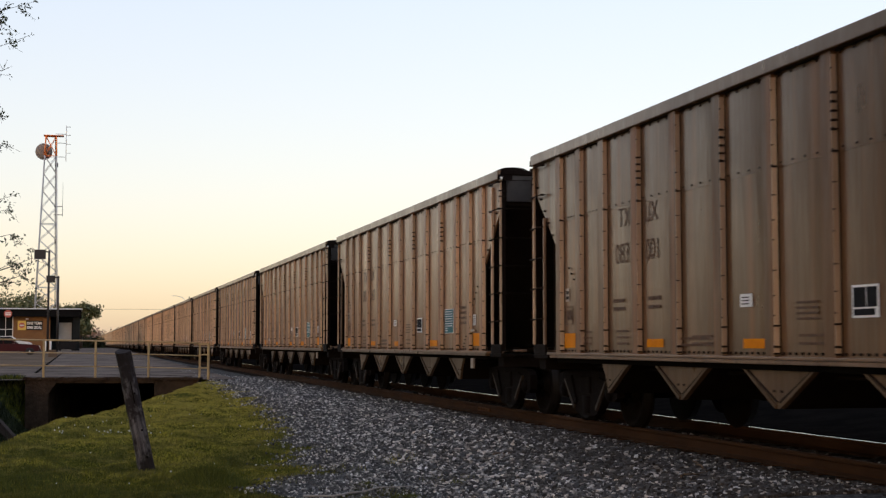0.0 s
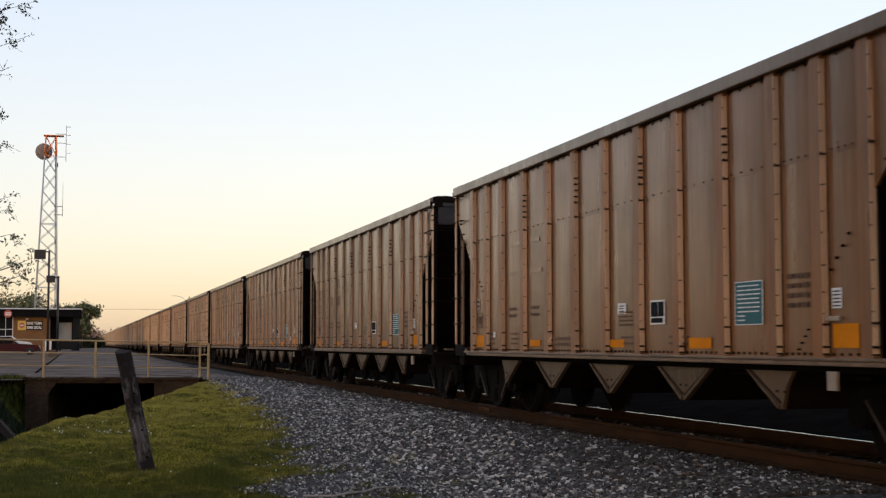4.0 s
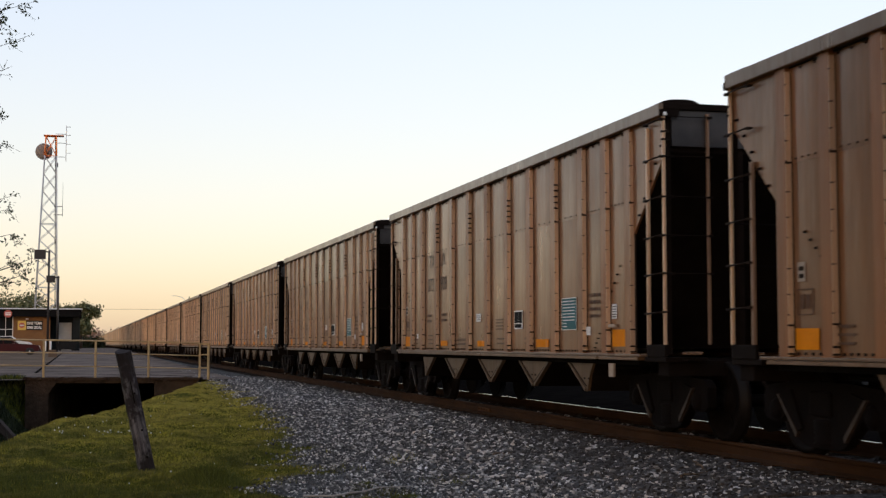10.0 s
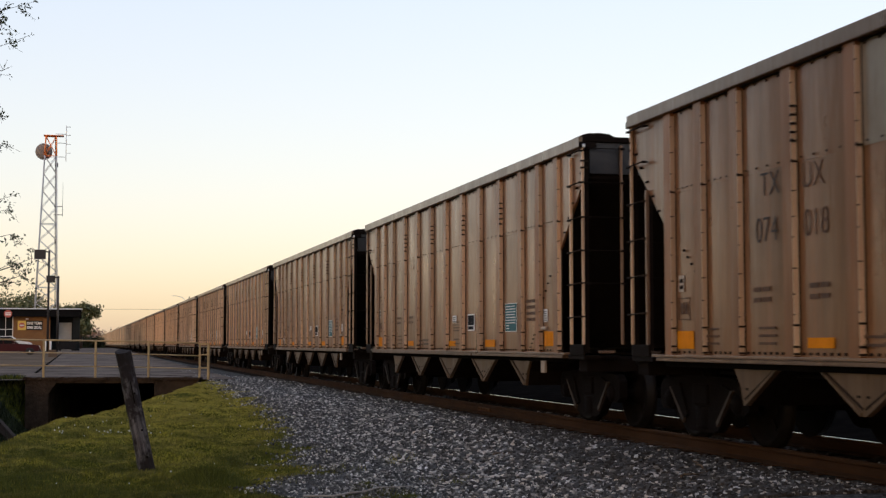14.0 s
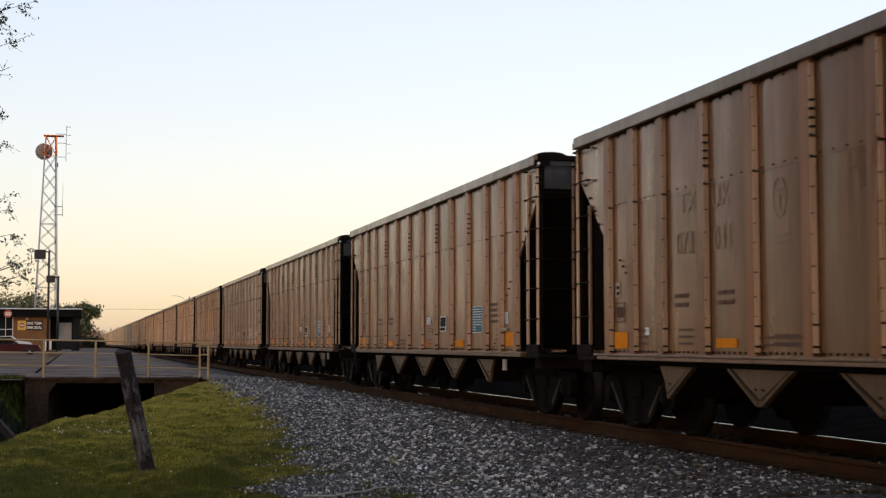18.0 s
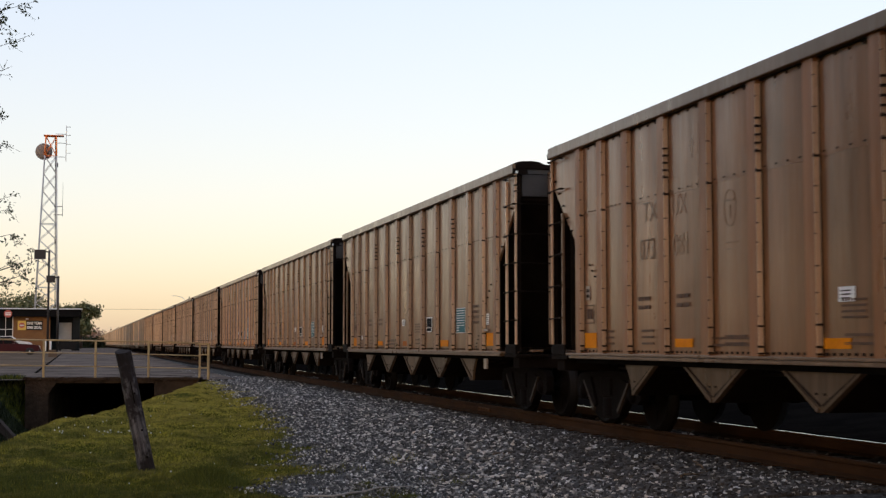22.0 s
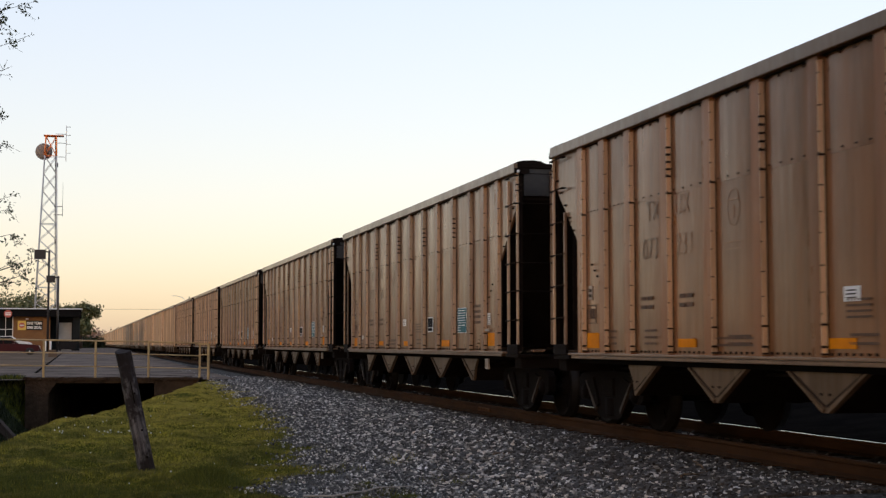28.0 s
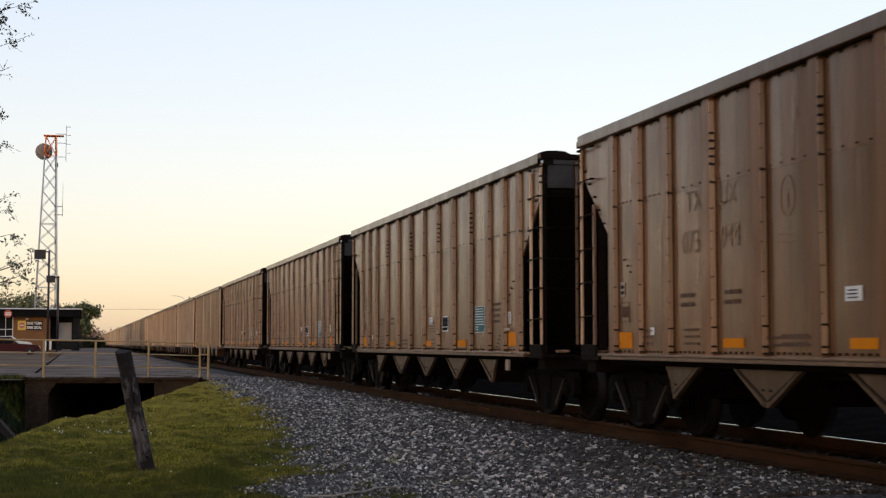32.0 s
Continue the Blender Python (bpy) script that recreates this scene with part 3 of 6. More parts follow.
def build_track():
    track = thing("railway_track", (XC, 0, 0), "railway track with rusty rails on timber sleepers", "track", kind="structure")
    for side in (-1, 1):
        cx = side * 0.7525
        bm = prism(bmesh.new(), rail_profile(cx), -60, 1250, "y")
        r = part("rail", bm, RUST, track, "rusty steel rail")
        # Near rail top rust-brown, standing in for its dark reflection of the train.
        part("running_surface", boxm(cx - 0.027, cx + 0.027, -60, 1250, -0.002, 0.0008), HEAD if side > 0 else NEARHEAD, r, "rail top worn by wheels")
    bar = part("joint_bar", boxm(-0.7525 - 0.045, -0.7525 - 0.013, 24.45, 25.15, -0.12, -0.05, 0.008), NEARHEAD, track, "orange-rusted joint bar on the rail")
    for y in (24.55, 24.72, 24.88, 25.05):
        part("bolt", lathe(bmesh.new(), [(-0.83, 0.002), (-0.83, 0.02), (-0.796, 0.02)], 6, "x"), NEARHEAD, bar).location = (0, y, -0.085)
    tie = as_mesh("sleeper", boxm(-1.3, 1.3, -0.115, 0.115, -0.36, -0.176, 0.008), TIEWOOD)
    y = 6.0
    rng = random.Random(4)
    while y < 130:
        s = part("sleeper", tie, None, track)
        s.location = (rng.uniform(-0.03, 0.03), y, 0)
        s.rotation_euler = (0, 0, rng.uniform(-0.01, 0.01))
        y += 0.52
    plate = as_mesh("tie_plate", boxm(-0.16, 0.16, -0.09, 0.09, -0.18, -0.166), RUST)
    y = 9.0
    while y < 40:
        p = part("tie_plate", plate, None, track)
        p.location = (-0.7525, y, 0)
        y += 0.52
    return track


build_track()

# ---- the train ----
PITCH_CAR = 16.15
HALF = 7.24
A0 = 19.476
SPEED = (6.87209, 0.259917, -0.0499812, 0.0230395, -0.00299275)
RIBS_AT = (1.10, 1.905, 2.76, 3.87, 5.0, 6.12, 7.24, 8.36, 9.48, 10.61, 11.72, 12.575, 13.38)
CHUTES_AT = (2.76, 5.0, 7.24, 9.48, 11.72)
SX = -1.52   # face of the side sheets
RX = -1.572   # face of the ribs


def gone(t):
    """Metres that the train has rolled by t seconds."""
    return sum(c * t ** (k + 1) / 10 ** k for k, c in enumerate(SPEED))


def yl(d):
    return HALF - d


def core():
    """The black hopper inside the side sheets, with its slope sheets at both ends and a hollow top."""
    bm = bmesh.new()
    out = [(-7.17, 3.70), (-7.17, 3.30), (-4.9, 1.05), (4.9, 1.05), (7.17, 3.30), (7.17, 3.70), (7.05, 3.70), (7.05, 3.38), (4.8, 1.35), (-4.8, 1.35), (-7.05, 3.38), (-7.05, 3.70)]
    prism(bm, out, -1.44, 1.44, "x")
    box(bm, -1.44, -1.40, -7.0, 7.0, 3.3, 3.70)
    box(bm, 1.40, 1.44, -7.0, 7.0, 3.3, 3.70)
    # thin side walls in the outline of the hopper
    for a, b in ((-1.502, -1.44), (1.44, 1.502)):
        prism(bm, [(-7.17, 3.70), (-7.17, 3.30), (-4.9, 1.05), (4.9, 1.05), (7.17, 3.30), (7.17, 3.70)], a, b, "x")
    return as_mesh("hopper_core", bm, BLACK)


def rib_meshes():
    bm = bmesh.new()
    prism(bm, [(-1.505, 0.105), (RX + 0.010, 0.101), (RX, 0.090), (RX, -0.098), (-1.505, -0.100)], 0.985, 3.71, "z")
    rib = as_mesh("rib", bm, RIBF)
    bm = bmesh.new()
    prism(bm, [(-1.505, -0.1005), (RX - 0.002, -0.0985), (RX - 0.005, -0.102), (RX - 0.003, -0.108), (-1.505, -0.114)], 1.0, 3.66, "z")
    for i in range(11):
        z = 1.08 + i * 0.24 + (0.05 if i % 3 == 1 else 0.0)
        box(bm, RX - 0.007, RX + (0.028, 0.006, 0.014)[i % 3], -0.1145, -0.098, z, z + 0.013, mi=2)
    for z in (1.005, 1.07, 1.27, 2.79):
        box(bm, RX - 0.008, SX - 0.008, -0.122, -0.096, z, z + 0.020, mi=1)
    # Dark line beside the rib edge: its contact shadow built as a strip.
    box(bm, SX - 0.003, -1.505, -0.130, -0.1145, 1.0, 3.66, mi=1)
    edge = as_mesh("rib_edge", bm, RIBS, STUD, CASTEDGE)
    bm = bmesh.new()
    for i in range(5):
        z = 2.98 + i * 0.082
        box(bm, RX - 0.010, SX - 0.012, -0.124, -0.094, z, z + 0.022)
    steps_ = as_mesh("step_cleat", bm, STUD)
    return rib, edge, steps_


def truck_meshes():
    frames = []
    for s in (-1, 1):
        bm = bmesh.new()
        a, b = sorted((1.02 * s, 1.13 * s))
        ends = [(-1.16, 0.62), (-1.06, 0.70), (-0.55, 0.74), (0.55, 0.74), (1.06, 0.70), (1.16, 0.62), (1.16, 0.40), (1.06, 0.34), (0.82, 0.34), (0.72, 0.42), (0.42, 0.16), (0.30, 0.12)]
        outer = ends + [(-p, q) for p, q in ends[:5:-1]]
        prism(bm, outer, a, b, "x")
        for e in (-1, 1):
            prism(bm, [(0.55 * e, 0.66), (0.80 * e, 0.60), (0.42 * e, 0.26), (0.34 * e, 0.30)], a - 0.03 if s < 0 else b, a if s < 0 else b + 0.03, "x")
            prism(bm, [(0.80 * e, 0.61), (0.83 * e, 0.60), (0.45 * e, 0.20), (0.43 * e, 0.25)], a - 0.034 if s < 0 else b, a if s < 0 else b + 0.034, "x", 1)
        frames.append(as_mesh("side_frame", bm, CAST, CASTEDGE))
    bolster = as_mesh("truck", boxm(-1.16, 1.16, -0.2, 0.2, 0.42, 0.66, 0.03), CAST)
    springs = []
    for s in (-1, 1):
        prof = []
        for k in range(5):
            prof += [(0.16 + k * 0.052, 0.16), (0.185 + k * 0.052, 0.14)]
        bm = lathe(bmesh.new(), prof, 12, "z")
        bmesh.ops.translate(bm, verts=bm.verts[:], vec=(1.09 * s, 0, 0))
        bmesh.ops.scale(bm, verts=bm.verts[:], vec=(0.5, 1.2, 1), space=Matrix.Translation((-1.09 * s, 0, 0)))
        springs.append(as_mesh("spring_nest", bm, CAST))
    bm = bmesh.new()
    R = 0.457
    tube(bm, (-0.98, 0, 0), (0.98, 0, 0), 0.075, seg=10)
    for s in (-1, 1):
        prof = [(0.69 * s, R + 0.025), (0.715 * s, R + 0.022), (0.73 * s, R + 0.002), (0.82 * s, R - 0.004), (0.825 * s, R - 0.06), (0.78 * s, R - 0.08), (0.765 * s, 0.15), (0.84 * s, 0.12), (0.84 * s, 0.08)]
        lathe(bm, prof, 28, "x")
        for k in range(3):
            a = 2.094 * k
            box(bm, -0.006, 0.006, -0.02, 0.02, 0.2, 0.33, m=Matrix.Rotation(a, 4, "X") @ Matrix.Translation((0.787 * s, 0, 0)))
    for f in bm.faces:
        c = f.calc_center_median()
        if 0.735 < abs(c.x) < 0.79 and math.hypot(c.y, c.z) > R - 0.02 and len(f.verts) == 4:
            f.material_index = 1
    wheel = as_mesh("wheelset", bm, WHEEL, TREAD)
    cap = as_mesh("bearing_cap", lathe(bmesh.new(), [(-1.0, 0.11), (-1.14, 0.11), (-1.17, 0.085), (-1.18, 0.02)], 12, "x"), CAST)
    return frames, bolster, springs, wheel, cap


def chute_meshes(kind):
    """A V-shaped discharge chute; the two end ones are cut off square on their outer side."""
    w, top, tip = 0.745, 0.875, 0.49
    tri = {"mid": [(-w, top), (w, top), (0.05, tip), (-0.05, tip)], "far": [(-w, top), (0.24, top), (0.09, 0.70), (0.01, tip), (-0.05, tip)],
           "near": [(-0.24, top), (w, top), (0.05, tip), (-0.01, tip), (-0.09, 0.70)]}[kind]
    body = as_mesh("chute", prism(bmesh.new(), tri, -1.44, 1.44, "x"), BLACK)
    face = as_mesh("face_plate", prism(bmesh.new(), tri, -1.482, -1.442, "x"), CHUTE)
    bm = bmesh.new()
    edges = []
    if kind != "near":
        edges.append(((-w, top), (-0.05, tip)))
    if kind != "far":
        edges.append(((w, top), (0.05, tip)))
    for (ya, za), (yb, zb) in edges:
        s = 1 if ya > 0 else -1
        prism(bm, [(ya, za), (ya - 0.05 * s, za), (yb - 0.02 * s, zb + 0.035), (yb, zb)], -1.5, -1.4825, "x")
    lip = as_mesh("flange", bm, CHUTE)
    bm = bmesh.new()
    for (ya, za), (yb, zb) in edges:
        s = 1 if ya > 0 else -1
        prism(bm, [(ya - 0.06 * s, za - 0.005), (ya - 0.10 * s, za - 0.005), (yb - 0.04 * s, zb + 0.07), (yb - 0.025 * s, zb + 0.05)], -1.487, -1.4825, "x")
    for dy in (-0.09, 0.06):
        box(bm, -1.488, -1.4825, dy, dy + 0.05, 0.645, 0.668)
    groove = as_mesh("groove", bm, STUD)
    return body, face, lip, groove


def bowed(bm, y0, y1, z0, z1, x):
    """A side sheet that bulges outwards between its two ribs."""
    n = 8
    pts = [(-1.503, y1), (-1.503, y0)]
    pts += [(x + 0.018 * abs(2 * i / n - 1) ** 2.2, y0 + (y1 - y0) * i / n) for i in range(n + 1)]
    before = set(bm.faces)
    prism(bm, pts, z0, z1, "z")
    for f in set(bm.faces) - before:
        f.normal_update()
        f.smooth = f.normal.x < -0.9
        if abs(f.normal.z) > 0.9:
            for e in f.edges:
                e.smooth = False
    return bm


def mark(parent, name, mat, d0, d1, z0, z1, proud=0.004, label=""):
    """A flat painted or taped mark on the side sheets."""
    return part(name, boxm(SX - 0.012 - proud, SX - 0.012, yl(d1), yl(d0), z0, z1), mat, parent, label)


def build_car():
    car = thing("hopper_car", (0, 0, 0), "dusty brown ribbed coal hopper wagon with black ends", "railway wagon", "wagons of the coal train")
    part("hopper", core(), None, car, "coal-blackened hopper with sloping ends")
    # side sheets between the ribs
    rib_me, edge_me, cleat_me = rib_meshes()
    for k in range(len(RIBS_AT) - 1):
        a, b = yl(RIBS_AT[k + 1]) + 0.0, yl(RIBS_AT[k])
        part("side_sheet", bowed(bmesh.new(), a + 0.005, b - 0.005, 0.985, 2.80, SX - 0.006), SIDE, car)
        up = part("upper_sheet", bowed(bmesh.new(), a + 0.005, b - 0.005, 2.79, 3.705, SX - 0.010), SIDE, car)
        bm = bmesh.new()
        n = 4
        for i in range(n):
            y = a + 0.22 + (b - a - 0.44) * i / (n - 1)
            box(bm, SX - 0.024, SX - 0.0145, y - 0.010, y + 0.010, 2.82, 2.836)
        n = max(3, int((b - a - 0.3) / 0.11))
        for i in range(n):
            y = a + 0.2 + (b - a - 0.4) * i / (n - 1)
            box(bm, SX - 0.016, SX - 0.0062, y - 0.018, y + 0.018, 1.005, 1.03)
            if i % 2 == 0:
                box(bm, SX - 0.022, SX - 0.0145, y - 0.012, y + 0.012, 3.65, 3.672)
                box(bm, SX - 0.020, SX - 0.0145, y - 0.06, y + 0.05, 3.672 + 0.004 * (i % 3), 3.703)
        # dark band close under the top chord
        box(bm, SX - 0.019, SX - 0.0145, a + 0.15, b - 0.12, 3.684, 3.7035)
        tagged(part("rivet_seam", bm, STUD, up), kind="stuff")
    for e, d in ((1, RIBS_AT[0]), (-1, RIBS_AT[-1])):
        i = yl(d) - 0.0 * e
        pts = [(HALF * e - 0.03 * e, 3.705), (i, 3.705), (i, 0.985), (e * 6.245, 0.985), (e * 6.245, 2.40), (HALF * e - 0.03 * e, 3.29)]
        part("end_sheet", prism(bmesh.new(), pts, SX - 0.012, -1.503, "x"), SIDE, car)
        bm = bmesh.new()
        for k in range(5):
            t = k / 4
            y, z = e * (7.12 - 0.66 * t), 3.36 - 0.74 * t
            box(bm, SX - 0.03, SX - 0.0125, y - 0.03, y + 0.03, z, z + 0.022)
        tagged(part("step_cleat", bm, BLACK, car), kind="stuff")
    for k, d in enumerate(RIBS_AT):
        r = part("rib", rib_me, None, car)
        r.location = (0, yl(d), 0)
        e_ = part("rib_edge", edge_me, None, r, "pale riveted rib edge")
        if k in (3, 5, 7, 9):
            tagged(part("step_cleat", cleat_me, None, r), kind="stuff")
    # far side, plain
    bm = boxm(1.503, 1.52, -6.3, 6.3, 0.985, 3.705)
    for d in RIBS_AT:
        box(bm, 1.52, 1.58, yl(d) - 0.12, yl(d) + 0.12, 0.985, 3.71)
    part("far_side", bm, SIDE, car)
    # rungs: along the side and across the end, bent back at both ends
    rung_me = []
    for along, half, r in (("y", 0.245, 0.0095), ("x", 0.25, 0.007)):
        bm = bmesh.new()
        if along == "y":
            ps = [(-0.045, -half, 0.006), (0.02, -half, 0.005), (0.02, half, -0.005), (-0.045, half, -0.006)]
        else:
            ps = [(-half, -0.03, 0), (-half, 0.028, 0), (half, 0.028, 0), (half, -0.03, 0)]
        for p, q in zip(ps, ps[1:]):
            tube(bm, p, q, r, seg=6)
        for p in (ps[1], ps[2]):
            c = Vector(p) * 0.94
            box(bm, c.x - 0.04, c.x + 0.008, c.y - 0.024, c.y + 0.024, c.z - 0.013, c.z + 0.013)
        rung_me.append(as_mesh("rung", bm, STUD if along == "y" else BLACK))
    # frame of the top and the sills
    for s in (-1, 1):
        x0, x1 = sorted((1.38 * s, 1.61 * s))
        part("top_chord", boxm(x0, x1, -HALF, HALF, 3.70, 3.845, 0.012), CHORD, car, "grey-brown top chord")
        x0, x1 = sorted((1.30 * s, 1.60 * s))
        part("side_sill", boxm(x0, x1, -6.56, 6.56, 0.957, 0.988, 0.008), SILL, car, "dusty ledge above the sill")
        x0, x1 = sorted((1.34 * s, 1.588 * s))
        part("lower_sill", boxm(x0, x1, -6.46, 6.46, 0.914, 0.954, 0.006), SILL, car)
        x0, x1 = sorted((1.34 * s, 1.515 * s))
        # Recess below the sill; its shade is put into the colour.
        part("sill_web", boxm(x0, x1, -6.35, 6.35, 0.855, 0.912), SHADEBLACK, car, "recess under the sill, its shade painted near black")
        for e in (-1, 1):
            bm = bmesh.new()
            prism(bm, [(0.0, 0.0), (0.06, 0.03), (0.14, 0.048), (0.3, 0.055), (0.42, 0.045), (0.52, 0.0)], 0, 0.32, "y")
            ob = part("corner_cap", bm, BLACK, car, "rounded black corner cap")
            ob.matrix_basis = Matrix.Translation((-1.60 if s < 0 else 1.60, e * HALF - (0.33 if e > 0 else -0.01), 3.845)) @ Matrix.Diagonal((-s, 1, 1, 1))
    for e in (-1, 1):
        y0, y1 = sorted((e * (HALF - 0.12), e * (HALF + 0.02)))
        part("end_chord", boxm(-1.56, 1.56, y0, y1, 3.775, 3.85, 0.01), BLACK, car, "black end chord")
        y0, y1 = sorted((e * (HALF - 0.05), e * (HALF - 0.02)))
        part("end_sheet", boxm(-1.45, 1.45, y0, y1, 3.36, 3.774), GREYEND, car, "sooty grey sheet across the end")
        for x in (-0.6, 0.6):
            y0, y1 = sorted((e * (HALF - 0.10), e * (HALF - 0.05)))
            part("end_post", boxm(x - 0.05, x + 0.05, y0, y1, 0.93, 3.359, 0.006), SOOTED, car, "sooty end post")
        for x in (-1.02, 1.02):
            y0, y1 = sorted((e * (HALF - 0.015), e * (HALF + 0.025)))
            part("end_post", boxm(x - 0.015, x + 0.015, y0, y1, 1.10, 3.74, 0.005), POSTTAN, car, "tan steel ladder post")
        for s in (-1, 1):
            y0, y1 = sorted((e * (HALF - 0.035), e * (HALF + 0.005)))
            x0, x1 = sorted((s * 1.541, s * 1.572))
            part("corner_post", boxm(x0, x1, y0, y1, 1.10, 3.70, 0.005), RIBS, car, "pale tan corner post")
            x0, x1 = sorted((s * 1.475, s * 1.540))
            y0, y1 = sorted((e * (HALF - 0.02), e * (HALF - 0.008)))
            part("post_flange", boxm(x0, x1, y0, y1, 0.99, 3.774), SOOTED, car, "sooty flange of the corner post")
            y0, y1 = sorted((e * (HALF - 0.505), e * (HALF - 0.455)))
            x0, x1 = sorted((s * 1.539, s * 1.574))
            part("ladder_stile", boxm(x0, x1, y0, y1, 1.10, 3.62 if e < 0 else 2.9, 0.006), RIBS if e < 0 else POSTTAN, car, "pale ladder stile")
            y0, y1 = sorted((e * (HALF + 0.021), e * (HALF + 0.05)))
            x0, x1 = sorted((s * 1.535, s * 1.575))
            part("lamp_bracket", boxm(x0, x1, y0, y1, 3.695, 3.74, 0.012), WHITE, car, "small white bracket at the corner")
            x0, x1 = sorted((s * 1.37, s * 1.612))
            y0, y1 = sorted((e * (HALF + 0.001), e * (HALF + 0.02)))
            part("corner_plate", boxm(x0, x1, y0, y1, 3.695, 3.774), BLACK, car, "black plate closing the chord")
            for z in (3.42, 3.51):
                y0, y1 = sorted((e * (HALF - 0.03), e * (HALF + 0.012)))
                x0, x1 = sorted((s * 1.47, s * 1.585))
                part("cleat", boxm(x0, x1, y0, y1, z, z + 0.022), STUD, car)
            for k, z in enumerate((1.46, 1.90, 2.33, 2.77, 3.23, 3.655) if s < 0 else ()):
                part("rung", rung_me[0], None, car).matrix_basis = Matrix.Translation((s * 1.585, e * (HALF - 0.24), z)) @ Matrix.Diagonal((s, 1, 1, 1))
                if k:
                    part("rung", rung_me[1], None, car).matrix_basis = Matrix.Translation((s * 1.27, e * (HALF + 0.035), z + (0.03 if k == 5 else 0))) @ Matrix.Diagonal((s, e, 1, 1))
            y0, y1 = sorted((e * (HALF - 0.62), e * (HALF + 0.01)))
            part("platform", boxm(min(s * 1.56, s * 1.05), max(s * 1.56, s * 1.05), y0, y1, 0.90, 0.955, 0.008), SOOTED, car, "black steel step platform")
            x0, x1 = sorted((s * 1.535, s * 1.57))
            y0, y1 = sorted((e * (HALF - 0.53), e * (HALF + 0.005)))
            part("foot_bracket", boxm(x0, x1, y0, y1, 0.956, 1.10, 0.01), SOOTED, car, "sooty steel bracket at the ladder foot")
            x0, x1 = sorted((s * 1.18, s * 1.36))
            y0, y1 = sorted((e * (HALF + 0.011), e * (HALF + 0.14)))
            tread = part("step_tread", boxm(x0, x1, y0, y1, 0.985, 1.02, 0.006), POSTTAN, car, "worn tan step tread")
            part("tread_lip", boxm(x0, x1, y0, y1, 0.915, 0.94, 0.006), SOOTED, tread)
        y0, y1 = sorted((e * (HALF - 0.35), e * (HALF - 0.05)))
        part("end_sill", boxm(-1.5, 1.5, y0, y1, 0.74, 0.92, 0.01), BLACK, car)
        bm = boxm(-0.12, 0.12, min(e * 7.0, e * 8.0), max(e * 7.0, e * 8.0), 0.72, 0.92, 0.02)
        box(bm, -0.2, 0.2, min(e * 7.88, e * 8.06), max(e * 7.88, e * 8.06), 0.66, 0.97, 0.04)
        part("coupler", bm, CAST, car, "cast steel coupler")
        bm = bmesh.new()
        pts = [Vector((-0.45, e * 7.3, 0.75)), Vector((-0.45, e * 7.6, 0.55)), Vector((-0.4, e * 7.9, 0.42)), Vector((-0.3, e * 8.06, 0.45))]
        for p, q in zip(pts, pts[1:]):
            tube(bm, p, q, 0.022, seg=6)
        part("brake_hose", bm, BLACK, car)
        # floor of the open end
        y0, y1 = sorted((e * 4.9, e * 7.0))
        part("shear_plate", boxm(-1.42, 1.42, y0, y1, 0.90, 0.93), BLACK, car)
    part("centre_sill", boxm(-0.18, 0.18, -7.0, 7.0, 0.62, 0.90), BLACK, car)
    part("brake_pipe", tube(bmesh.new(), (-1.2, -5.6, 0.80), (-1.2, 5.6, 0.80), 0.02, seg=6), BLACK, car)
    part("air_reservoir", lathe(bmesh.new(), [(5.05, 0.02), (5.1, 0.16), (5.55, 0.16), (5.6, 0.02)], 14, "y"), CAST, car).location = (-0.6, 0.5, 1.55)
    # chutes
    cm = {k: chute_meshes(k) for k in ("far", "mid", "near")}
    for k, d in enumerate(CHUTES_AT):
        b, f, l, g = cm["near" if k == 4 else "far" if k == 0 else "mid"]
        c = part("discharge_chute", b, None, car)
        c.location = (0, yl(d), 0)
        part("face_plate", f, None, c, "dusty tan chute face")
        part("flange", l, None, c)
        part("groove", g, None, c)
    # trucks
    fm, bo, sp, wh, cp = truck_meshes()
    for e in (1, -1):
        t = part("truck", bo, None, car, "cast steel bogie with coil springs")
        t.location = (0, e * 6.24, 0)
        for m in (*fm, *sp):
            part(m.name.split(".")[0], m, None, t)
        for a in (1, -1):
            w = part("wheelset", wh, None, t)
            w.location = (0, a * 0.89, 0.457)
            c = part("bearing_cap", cp, None, t)
            c.location = (0, a * 0.89, 0.457)
        bm = boxm(-0.9, 0.9, 0.34, 0.42, 0.38, 0.46)
        box(bm, -0.9, 0.9, -0.42, -0.34, 0.38, 0.46)
        part("brake_beam", bm, CAST, t)
    # marks on the near side
    for d0, d1, z0, z1, m in ((1.27, 1.69, 1.055, 1.25, ORANGE), (4.15, 4.62, 1.07, 1.165, ORANGE), (9.75, 10.3, 1.06, 1.175, ORANGE), (12.78, 13.2, 1.075, 1.285, ORANGE)):
        mark(car, "reflector", m, d0, d1, z0, z1, label="orange reflective tape")
    p = mark(car, "inspection_panel", WHITE, 8.68, 9.10, 1.33, 1.61, label="white-framed black inspection panel")
    for d0, d1, z0, z1 in ((8.705, 8.90, 1.42, 1.59), (8.915, 9.075, 1.42, 1.59), (8.705, 9.04, 1.35, 1.405)):
        mark(p, "field", BLACKPAINT, d0, d1, z0, z1, 0.007)
    p = mark(car, "notice_panel", WHITE, 10.87, 11.47, 1.295, 1.73, label="teal panel with a white rim and white writing")
    mark(p, "field", TEAL, 10.885, 11.455, 1.305, 1.72, 0.006)
    for k in range(9):
        z = 1.69 - k * 0.0425
